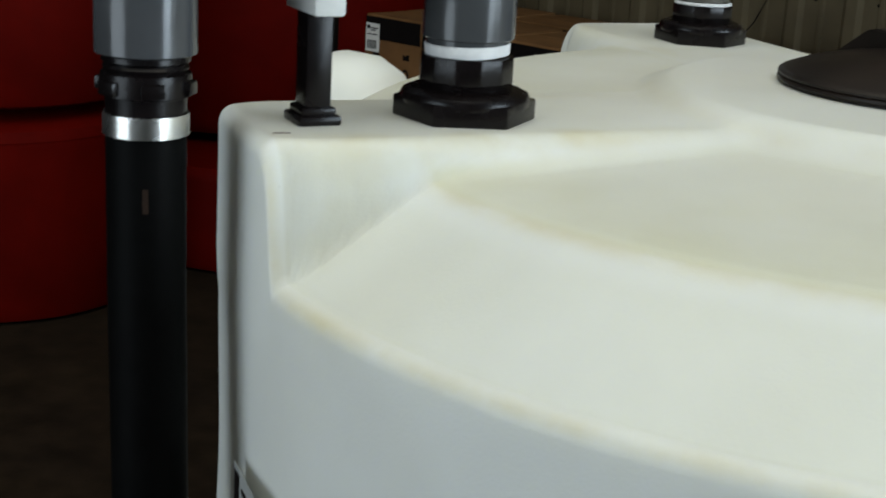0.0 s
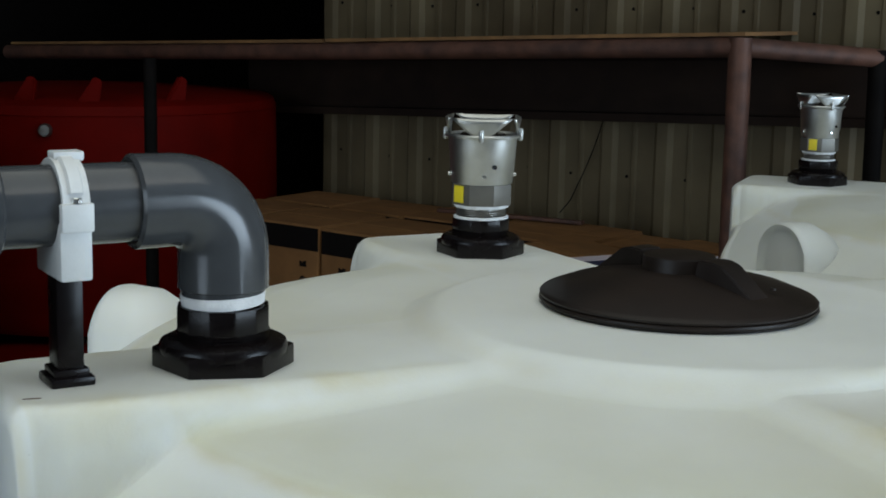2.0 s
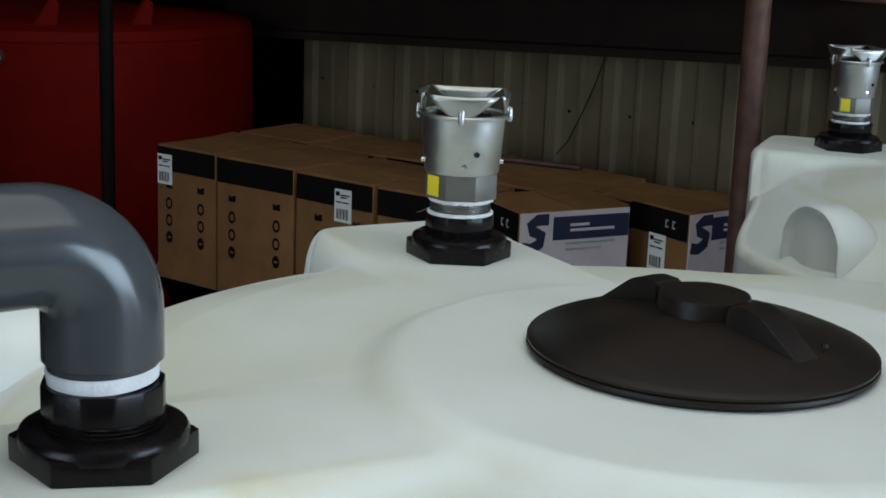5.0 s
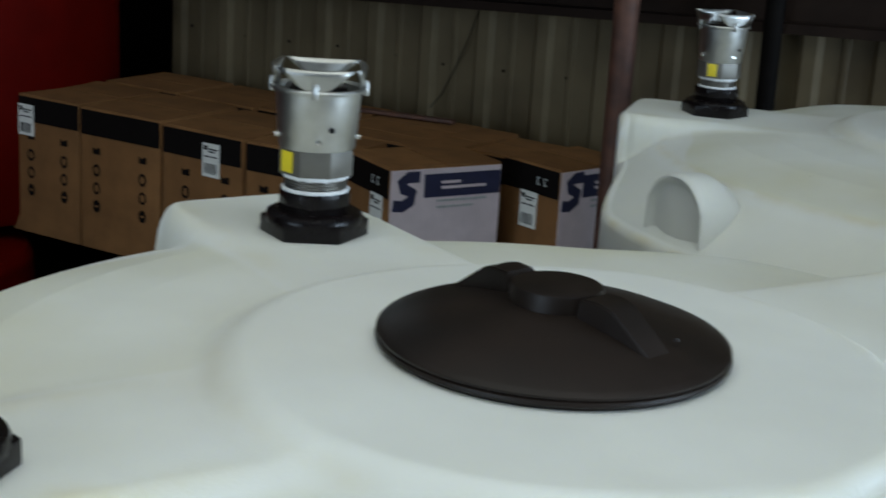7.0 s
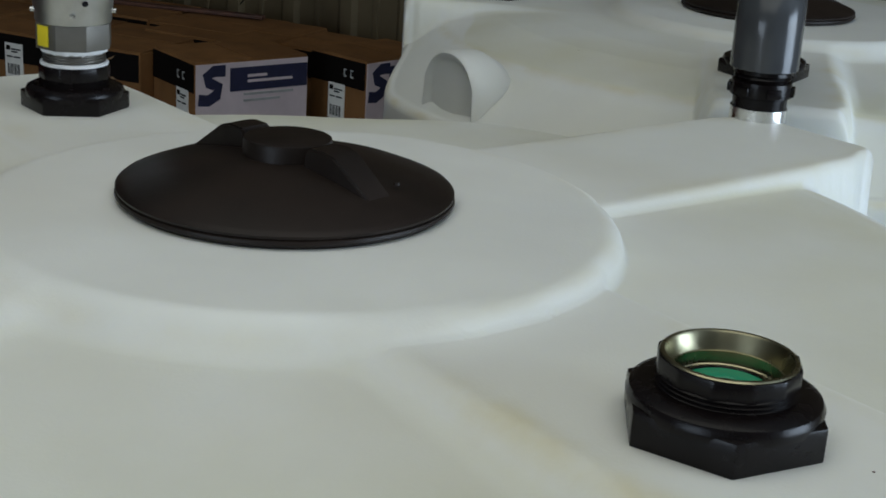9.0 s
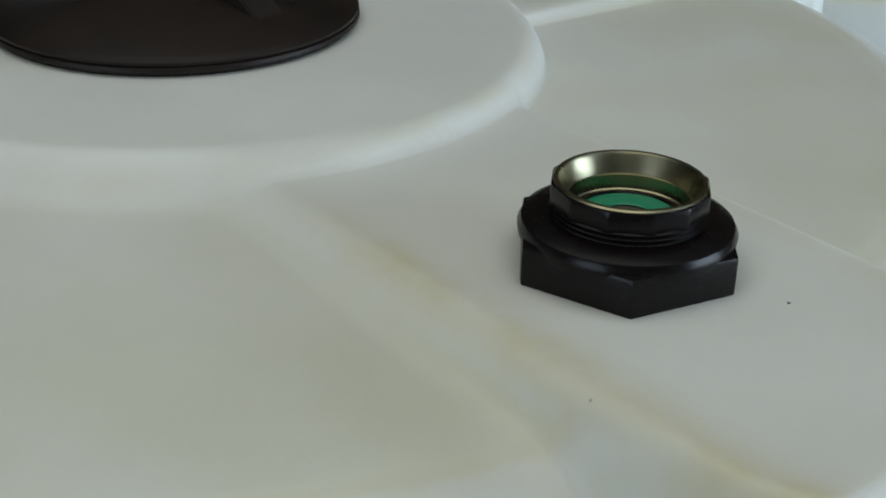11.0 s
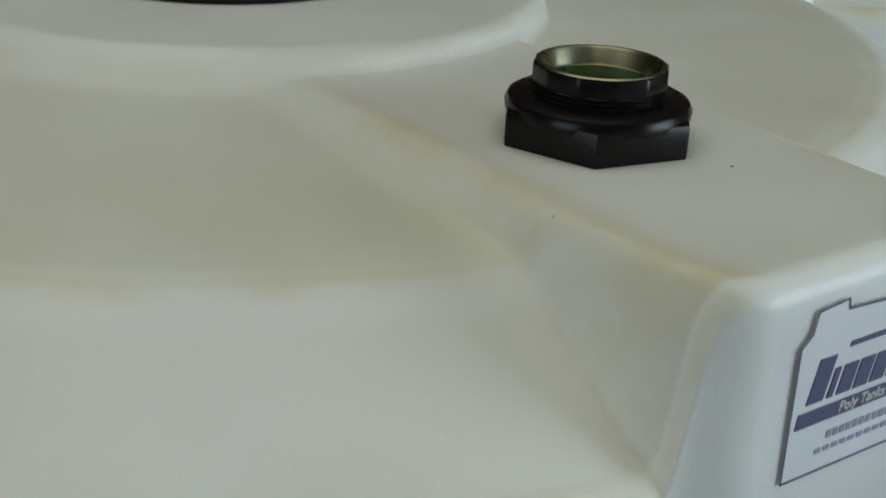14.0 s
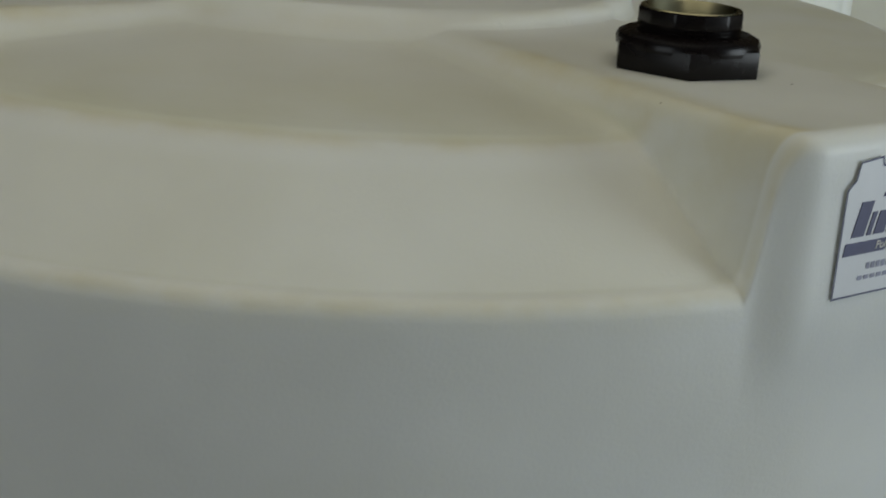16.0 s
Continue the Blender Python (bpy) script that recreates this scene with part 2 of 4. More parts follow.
def prism(n, r, z0, z1, bevel=0.003, turn=0.0, inner=0.0):
    bm = bmesh.new()
    if inner:
        lo = [bm.verts.new((r * math.cos(turn + 2 * math.pi * i / n), r * math.sin(turn + 2 * math.pi * i / n), z0)) for i in range(n)]
        hi = [bm.verts.new((v.co.x, v.co.y, z1)) for v in lo]
        li = [bm.verts.new((v.co.x * inner / r, v.co.y * inner / r, z0)) for v in lo]
        ti = [bm.verts.new((v.co.x * inner / r, v.co.y * inner / r, z1)) for v in lo]
        for i in range(n):
            j = (i + 1) % n
            for q in ((lo[i], lo[j], hi[j], hi[i]), (hi[i], hi[j], ti[j], ti[i]), (ti[i], ti[j], li[j], li[i]), (li[i], li[j], lo[j], lo[i])):
                bm.faces.new(q)
    else:
        lo = [bm.verts.new((r * math.cos(turn + 2 * math.pi * i / n), r * math.sin(turn + 2 * math.pi * i / n), z0)) for i in range(n)]
        hi = [bm.verts.new((v.co.x, v.co.y, z1)) for v in lo]
        bm.faces.new(hi), bm.faces.new(lo[::-1])
        for i in range(n):
            j = (i + 1) % n
            bm.faces.new((lo[i], lo[j], hi[j], hi[i]))
    if bevel:
        bmesh.ops.bevel(bm, geom=list(bm.edges), offset=bevel, segments=2, profile=0.6, affect="EDGES")
    return bm


def box(x0, x1, y0, y1, z0, z1, bevel=0.0, seg=2):
    bm = bmesh.new()
    bmesh.ops.create_cube(bm, size=1)
    for v in bm.verts:
        v.co = Vector((x0 if v.co.x < 0 else x1, y0 if v.co.y < 0 else y1, z0 if v.co.z < 0 else z1))
    if bevel:
        bmesh.ops.bevel(bm, geom=list(bm.edges), offset=bevel, segments=seg, profile=0.6, affect="EDGES")
    return bm


def tube(points, radius, seg=24, caps=True, bm=None):
    """A round bar along points; radius may be one number or one a point."""
    bm = bm or bmesh.new()
    pts = [Vector(p) for p in points]
    rad = radius if isinstance(radius, (list, tuple)) else [radius] * len(pts)
    rings, side = [], None
    for i, p in enumerate(pts):
        d = (pts[min(i + 1, len(pts) - 1)] - pts[max(i - 1, 0)]).normalized()
        if side is None:
            side = d.orthogonal().normalized()
        side = (side - d * side.dot(d)).normalized()
        other = d.cross(side)
        rings.append([bm.verts.new(p + (side * math.cos(a) + other * math.sin(a)) * rad[i]) for a in (2 * math.pi * k / seg for k in range(seg))])
    for a, b in zip(rings, rings[1:]):
        for i in range(seg):
            bm.faces.new((a[i], a[(i + 1) % seg], b[(i + 1) % seg], b[i]))
    if caps:
        bm.faces.new(rings[0][::-1]), bm.faces.new(rings[-1])
    return bm


def extrude_outline(pts, depth, bevel=0.0):
    """A flat plate from an outline in x and z, thick in y."""
    bm = bmesh.new()
    a = [bm.verts.new((x, 0, z)) for x, z in pts]
    b = [bm.verts.new((x, depth, z)) for x, z in pts]
    bm.faces.new(a), bm.faces.new(b[::-1])
    for i in range(len(pts)):
        j = (i + 1) % len(pts)
        bm.faces.new((a[i], a[j], b[j], b[i]))
    if bevel:
        bmesh.ops.bevel(bm, geom=list(bm.edges), offset=bevel, segments=2, affect="EDGES")
    return bm


def text_mesh(body, size, depth=0.0004, shear=0.0, spacing=1.0):
    cu = bpy.data.curves.new("text", "FONT")
    cu.body, cu.size, cu.extrude, cu.shear, cu.space_character = body, size, depth, shear, spacing
    cu.resolution_u = 3
    ob = bpy.data.objects.new("text", cu)
    scene.collection.objects.link(ob)
    me = bpy.data.meshes.new_from_object(ob.evaluated_get(bpy.context.evaluated_depsgraph_get()))
    bpy.data.objects.remove(ob)
    bpy.data.curves.remove(cu)
    return me


def smooth(a, b, x):
    t = np.clip((x - a) / (b - a), 0, 1)
    return t * t * (3 - 2 * t)


# ---- setting ----
def slab(name, u0, u1, v0, v1, z0, z1, mat):
    bm = box(u0, u1, v0, v1, z0, z1)
    ob = part(name, bm, mat, smooth=False, at=Matrix.Rotation(ROOM, 4, "Z"))
    return tagged(ob, kind="structure")


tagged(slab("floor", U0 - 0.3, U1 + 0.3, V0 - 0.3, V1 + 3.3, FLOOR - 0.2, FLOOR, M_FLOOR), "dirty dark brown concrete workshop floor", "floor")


def joined(boxes):
    bm = bmesh.new()
    for b in boxes:
        q = box(*b)
        tmp = bpy.data.meshes.new("tmp")
        q.to_mesh(tmp), q.free(), bm.from_mesh(tmp), bpy.data.meshes.remove(tmp)
    return bm


zc0, zc1 = FLOOR + CEIL, FLOOR + CEIL + 0.1
bm = joined([(U0 - 0.3, ROOF_U0, V0 - 0.3, V1 + 3.3, zc0, zc1), (ROOF_U1, U1 + 0.3, V0 - 0.3, V1 + 3.3, zc0, zc1), (ROOF_U0, ROOF_U1, V0 - 0.3, ROOF_V0, zc0, zc1), (ROOF_U0, ROOF_U1, ROOF_V1, V1 + 3.3, zc0, zc1)])
tagged(part("ceiling", bm, M_CEIL, smooth=False, at=Matrix.Rotation(ROOM, 4, "Z")), "pale metal sheet ceiling with a roof light", "ceiling", kind="structure")
# west wall: a near-black colour stands in for the missing light
tagged(slab("wall_west", U0 - 0.2, U0, V0, V1 + 3.2, FLOOR, FLOOR + CEIL, M_IRON_SHADE), "workshop wall, coloured near-black to stand for missing light", "wall")
bm = bmesh.new()
for (a0, a1, h0, h1) in ((V0, DOOR_V0, 0, CEIL), (DOOR_V1, V1, 0, CEIL), (DOOR_V0, DOOR_V1, DOOR_H, CEIL)):
    q = box(U1, U1 + 0.2, a0, a1, FLOOR + h0, FLOOR + h1)
    tmp = bpy.data.meshes.new("tmp")
    q.to_mesh(tmp), q.free(), bm.from_mesh(tmp), bpy.data.meshes.remove(tmp)
tagged(part("wall_east", bm, M_DRY, smooth=False, at=Matrix.Rotation(ROOM, 4, "Z")), "grey wall with a wide open bay door", "wall", kind="structure")
bm = bmesh.new()
for (a0, a1, h0, h1) in ((U0, -3.4, 0, CEIL), (0.1, U1, 0, CEIL), (-3.4, 0.1, 3.05, CEIL)):
    q = box(a0, a1, V0 - 0.2, V0, FLOOR + h0, FLOOR + h1)
    tmp = bpy.data.meshes.new("tmp")
    q.to_mesh(tmp), q.free(), bm.from_mesh(tmp), bpy.data.meshes.remove(tmp)
tagged(part("wall_south", bm, M_DRY, smooth=False, at=Matrix.Rotation(ROOM, 4, "Z")), "grey wall with an open doorway", "wall", kind="structure")

WALL_U0 = -3.22                      # left of this the shed runs on into a bay, its shade painted near-black
tagged(slab("wall_bay_back", U0, WALL_U0 + 0.2, V1 + 3.0, V1 + 3.2, FLOOR, FLOOR + CEIL, M_IRON_SHADE), "bay back wall, its shade put into a near-black colour", "wall")
tagged(slab("wall_bay_side", WALL_U0 + 0.06, WALL_U0 + 0.2, V1 + 0.01, V1 + 3.0, FLOOR, FLOOR + CEIL, M_IRON_SHADE), "bay side wall, its shade put into a near-black colour", "wall")
# ribbed sheet wall behind the rack: trapezoid ribs 9 inches apart
RIB, RIB_PHASE = 0.2295, -1.833
prof, u = [], RIB_PHASE - RIB * 6
while u < U1:
    prof += [(u, 0.0), (u + 0.018, -0.017), (u + 0.058, -0.017), (u + 0.076, 0.0), (u + 0.135, 0.0), (u + 0.141, -0.005), (u + 0.152, -0.005), (u + 0.158, 0.0)]
    u += RIB
bm = bmesh.new()
lo = [bm.verts.new((x, y, FLOOR)) for x, y in prof]
hi = [bm.verts.new((x, y, FLOOR + CEIL)) for x, y in prof]
for i in range(len(prof) - 1):
    bm.faces.new((lo[i], lo[i + 1], hi[i + 1], hi[i]))
wall_mesh = mesh_of(bm, False)
wall_north = part("wall_north", wall_mesh, M_WALL, at=Matrix.Rotation(ROOM, 4, "Z") @ pose(0, V1, 0))
tagged(wall_north, "pale ribbed metal sheet wall with dark screws", "wall", kind="structure")
sol = wall_north.modifiers.new("thickness", "SOLIDIFY")
sol.thickness, sol.offset = 0.004, 1
screw_me = mesh_of(lathe([(0.0, 0.004), (0.005, 0.0035), (0.007, 0.0), (0.011, -0.001)], 10))
screw_me.materials.append(M_IRON_SHADE)
for row_z in (0.99, 1.62):
    for k in range(-6, 12):
        part("screw", screw_me, None, wall_north, at=pose(RIB_PHASE + RIB * k + 0.118 + 0.02 * math.sin(k * 2.3), -0.003, row_z + 0.006 * math.sin(k * 1.7), 90, 0, 0))


# ---- the poly tank ----
ARM, DISC_Z, ARM_Z = 0.145, 1.218, 1.200


def tank_shell():
    """One moulded skin: centre disc, four arms, shallow then steep shoulders between them, upright wall."""
    nt, nr = 1280, 190
    th = np.linspace(0, 2 * np.pi, nt, endpoint=False)
    deg = np.degrees(th)
    near = np.floor(deg / 90) * 90 + 45
    phi = th - np.radians(near)
    base_r = 0.880 - 0.078 * smooth(74, 98, deg) * (1 - smooth(150, 168, deg))
    crease_r = 0.880 - 0.078 * smooth(74, 98, deg) * (1 - smooth(138, 150, deg))
    # half widths of each arm's two flanks at the top edge and at the foot
    flank = {45: ((0.108, 0.130), (0.138, 0.160)), 135: ((0.115, 0.149), (0.112, 0.140)), 225: ((0.115, 0.140), (0.084, 0.112)), 315: ((0.112, 0.136), (0.149, 0.167))}
    top, foot = np.zeros(nt), np.zeros(nt)
    for arm_deg, sides in flank.items():
        for sign, (w_top, w_foot) in zip((-1, 1), sides):
            pick = (near == arm_deg) & (phi * sign >= 0)
            top[pick], foot[pick] = w_top, w_foot
    lat_edge = np.abs(0.885 * np.tan(phi))
    k = 1 - smooth(foot - 0.055, foot + 0.004, lat_edge)
    flat = np.where(near == 135, 0.803, np.where(near == 225, 0.882, np.where(near == 45, 0.918, 0.892))) / np.cos(np.clip(phi, -0.5, 0.5))
    outline = base_r + k * (flat - base_r)
    rim = 0.020
    s = np.linspace(0, 1, nr) ** 0.9
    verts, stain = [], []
    right_side = smooth(280, 325, deg) + 1 - smooth(80, 125, deg)

    front = (deg > 225) & (deg < 315)

    def armed(l, r):
        t = np.clip((l - top) / (foot - top), 0, 1)
        soft_side = 1 - smooth(top - 0.004, foot + 0.024, l)
        out = np.maximum(smooth(0.58, 0.76, r), ~front & ~((deg > 135) & (deg < 225)))
        return (1 - t ** 2.4) ** 0.42 * out + soft_side * (1 - out)

    def height(r, ph):
        along = r * np.cos(ph) * np.where(near == 135, 1.095, 1.0)
        l = np.abs(r * np.sin(ph)) + 0.017 * smooth(0.825, 0.885, along)
        q = r * 0.88 / crease_r
        z = np.interp(q, [0, 0.36, 0.68, 0.704, 0.722, 0.742, 0.88, 0.90], [1.186, 1.184, 1.163, 1.160, 1.154, 1.142, 1.044, 1.030])
        z_left = np.interp(q, [0, 0.36, 0.50, 0.60, 0.69, 0.708, 0.722, 0.742, 0.88, 0.90], [1.200, 1.200, 1.197, 1.187, 1.165, 1.160, 1.153, 1.142, 1.044, 1.030])
        z_right = np.interp(q, [0, 0.36, 0.70, 0.722, 0.742, 0.765, 0.88, 0.90], [1.190, 1.189, 1.181, 1.178, 1.171, 1.156, 1.048, 1.032])
        z = np.where((deg > 135) & (deg < 225), z_left, np.where((deg < 45) | (deg > 315), z_right, z))
        arm = (armed(l, r) + armed(l - 0.003, r) + armed(l + 0.003, r) + armed(l - 0.006, r)) / 4
        z = z + (ARM_Z - z) * arm
        t = np.clip((r - 0.336) / 0.027, 0, 1)
        crisp = (1 - t ** 2.2) ** 0.55
        disc = crisp + (1 - right_side) * (1 - smooth(0.320, 0.372, r) - crisp)
        z = z + (DISC_Z - z) * disc
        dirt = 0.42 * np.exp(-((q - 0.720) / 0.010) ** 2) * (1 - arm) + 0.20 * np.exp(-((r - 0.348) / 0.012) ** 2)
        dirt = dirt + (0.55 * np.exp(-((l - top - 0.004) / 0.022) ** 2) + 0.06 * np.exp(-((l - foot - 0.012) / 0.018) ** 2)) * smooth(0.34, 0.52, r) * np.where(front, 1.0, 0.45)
        film = (0.16 + 0.29 * smooth(0.42, 0.70, r)) * smooth(0.352, 0.37, r) * (1 - smooth(0.712, 0.722, r * 0.88 / base_r)) * (1 - smooth(0.15, 0.5, arm)) + 0.09 * smooth(0.45, 0.8, arm) * smooth(0.38, 0.5, r) + 0.14 * smooth(0.735, 0.76, q) * (1 - smooth(0.3, 0.7, arm))
        return z, dirt, film

    dust = []
    for q in s:
        r = 0.02 + q * (outline - rim - 0.02)
        z, dirt, film = height(r, phi)
        verts.append(np.stack([r * np.cos(th), r * np.sin(th), z], 1))
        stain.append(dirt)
        dust.append(film)
    z0, _, _ = height(outline - rim, phi)
    for a in np.linspace(0.25, np.pi / 2, 7):
        r = outline - rim + rim * np.sin(a)
        verts.append(np.stack([r * np.cos(th), r * np.sin(th), z0 - rim * (1 - np.cos(a))], 1))
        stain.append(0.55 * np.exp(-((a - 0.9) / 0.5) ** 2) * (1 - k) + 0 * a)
    for f in np.linspace(0.03, 1, 30) ** 1.2:
        zb = z0 - rim
        z = zb + (FLOOR + 0.03 - zb) * f
        away = 1 - smooth(0.93, 1.035, z)
        r = outline + (base_r - outline) * away + 0.004 * np.sin(th * 6 + z * 9) * f + 0.006 * np.sin(z * 14) * f
        verts.append(np.stack([r * np.cos(th), r * np.sin(th), z], 1))
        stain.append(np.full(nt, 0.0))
    v = np.concatenate(verts)
    rows = len(verts)
    i = np.arange(rows - 1)[:, None] * nt
    j = np.arange(nt)[None]
    j2 = (j + 1) % nt
    faces = np.stack([i + j, i + nt + j, i + nt + j2, i + j2], -1).reshape(-1, 4)
    me = bpy.data.meshes.new("shell")
    me.from_pydata(v.tolist(), [], faces.tolist() + [list(range(nt))])
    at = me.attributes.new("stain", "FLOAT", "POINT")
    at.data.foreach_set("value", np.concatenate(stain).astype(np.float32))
    film = me.attributes.new("dust", "FLOAT", "POINT")
    film.data.foreach_set("value", np.concatenate(dust + [np.zeros(len(v) - nt * len(dust))]).astype(np.float32))
    me.polygons.foreach_set("use_smooth", [True] * len(me.polygons))
    me.materials.append(M_POLY)
    return me


def hood_mesh():
    """A moulded arch with a hollow front, sitting on the steep shoulder; local x runs outwards."""
    bm = bmesh.new()
    n, rows = 28, [(0.725, 0.050, 0.030), (0.752, 0.078, 0.062), (0.785, 0.088, 0.080), (0.834, 0.090, 0.083), (0.845, 0.088, 0.081), (0.849, 0.084, 0.077), (0.847, 0.080, 0.073), (0.841, 0.075, 0.067), (0.838, 0.066, 0.057), (0.846, 0.02, 0.02)]
    rings = []
    for x, w, h in rows:
        base = 1.100
        ring = []
        for i in range(n + 1):
            e = 2 * i / n - 1
            side = abs(e) ** 0.9
            zz = max(0.0, 1 - side ** 2.3) ** 0.62
            y = w * math.copysign(side, e)
            ring.append(bm.verts.new((x, y, base + h * zz if 0 < i < n else base - 0.09)))
        rings.append(ring)
    for a, b in zip(rings, rings[1:]):
        for i in range(n):
            bm.faces.new((a[i], a[i + 1], b[i + 1], b[i]))
    bm.faces.new(rings[-1])
    me = mesh_of(bm, True, 50)
    me.materials.append(M_POLY)
    return me


def lid_parts(parent):
    prof = [(0.0, 0.052), (0.045, 0.050), (0.10, 0.041), (0.15, 0.029), (0.176, 0.019), (0.181, 0.0168), (0.1835, 0.0145), (0.1832, 0.0118), (0.1808, 0.0108), (0.1838, 0.0092), (0.1845, 0.006), (0.182, 0.0035), (0.178, 0.002), (0.178, -0.004)]
    lid = part("lid", lathe(prof, 96), M_LID, parent, "dark brown screw lid with a raised grip", at=pose(-0.010, 0.022, DISC_Z, 0, 0, -34))
    hub = [(0.0, 0.069), (0.043, 0.069), (0.0475, 0.0675), (0.0485, 0.064), (0.049, 0.040)]
    part("hub", lathe(hub, 48), M_LID, lid)
    for sgn in (0, 180):
        bm = bmesh.new()
        prof2 = [(0.046, 0.036), (0.048, 0.062), (0.052, 0.069), (0.074, 0.070), (0.090, 0.066), (0.140, 0.031), (0.147, 0.020)]
        w = [0.022, 0.021, 0.020, 0.020, 0.019, 0.017, 0.017]
        a = [bm.verts.new((x, -wi, z)) for (x, z), wi in zip(prof2, w)]
        b = [bm.verts.new((x, wi, z)) for (x, z), wi in zip(prof2, w)]
        for i in range(len(a) - 1):
            bm.faces.new((a[i], a[i + 1], b[i + 1], b[i]))
        lo_a = [bm.verts.new((x, -wi - 0.003, 0.020)) for (x, z), wi in zip(prof2, w)]
        lo_b = [bm.verts.new((x, wi + 0.003, 0.020)) for (x, z), wi in zip(prof2, w)]
        for i in range(len(a) - 1):
            bm.faces.new((a[i + 1], a[i], lo_a[i], lo_a[i + 1]))
            bm.faces.new((b[i], b[i + 1], lo_b[i + 1], lo_b[i]))
        bm.faces.new((a[-1], lo_a[-1], lo_b[-1], b[-1]))
        bmesh.ops.bevel(bm, geom=[e for e in bm.edges if len(e.link_faces) == 2], offset=0.002, segments=2, affect="EDGES")
        part("grip_ridge", bm, M_LID, lid, at=pose(0, 0, 0, 0, 0, sgn), angle=25)
    part("vent_pin", lathe([(0, 0.004), (0.003, 0.003), (0.004, 0)], 10), M_LID, lid, at=pose(0.13, 0.035, 0.038))
    return lid


def make_tank():
    tank = thing("poly_tank", "large white round poly tank with four raised arms", "tank", group="poly tanks")
    part("shell", tank_shell(), None, tank)
    part("hood", hood_mesh(), None, tank, "moulded arch with a hollow front", at=pose(0, 0, 0, 0, 0, 180))
    lid_parts(tank)
    return tank


# ---- fittings ----
def bulkhead(turn, at, open_top=False, label="black plastic bulkhead fitting with a hexagon nut", tall=0.017):
    f = thing("bulkhead_fitting", label, "pipe fitting", at, "bulkhead fittings")
    h, rn, neck = (0.0285, 0.084, 0.0530) if open_top else (0.023, 0.0800, 0.0495)
    bm = prism(6, rn, -0.001, h, 0.0035, turn)
    part("nut", bm, M_BLACK, f, angle=20)
    part("shoulder", lathe([(0.045, h - 0.006), (rn - 0.0085, h - 0.006), (rn - 0.0075, h + 0.001), (rn - 0.010, h + 0.006), (rn - 0.017, h + 0.0095), (neck - 0.001, h + 0.0105)], 64), M_BLACK, f)
    z, prof = h + 0.009, []
    for i in range(3):
        prof += [(neck, z), (neck + 0.0025, z + 0.0018), (neck, z + 0.0036)]
        z += 0.0038
    part("thread", lathe(prof, 48), M_BLACK, f)
    bm = prism(12, neck + 0.003, z - 0.002, z + tall, 0.002, turn + 0.2, 0.0525 if open_top else 0.041)
    part("collar", bm, M_BLACK, f, angle=20)
    if open_top:
        zt = z + tall
        part("bore", lathe([(0.0535, zt + 0.0002), (0.0525, zt + 0.0014), (0.0495, zt + 0.0014), (0.0482, zt - 0.0006), (0.0450, zt - 0.012), (0.0442, zt - 0.0135), (0.0430, zt - 0.0138), (0.0425, zt - 0.024), (0.0400, zt - 0.026), (0.0395, zt - 0.034)], 48), M_BRASS, f, "shiny dull gold bore")
        part("plug", lathe([(0.018, zt - 0.0262), (0.020, zt - 0.0248), (0.0340, zt - 0.0245), (0.0352, zt - 0.0262), (0.0410, zt - 0.0262)], 40), M_GREEN, f, "green ring down in the bore")
        part("plug_centre", lathe([(0, zt - 0.0275), (0.0185, zt - 0.0270)], 32), M_DULL, f, "dull metal disc")
        part("plug_ring", lathe([(0.0345, zt - 0.0258), (0.0360, zt - 0.0236), (0.0405, zt - 0.0244)], 40), M_BLACK, f)
    else:
        part("cap_ring", lathe([(0.0, z + tall - 0.0015), (0.045, z + tall - 0.0015)], 32), M_BLACK, f)
    return f, z + tall + 0.001


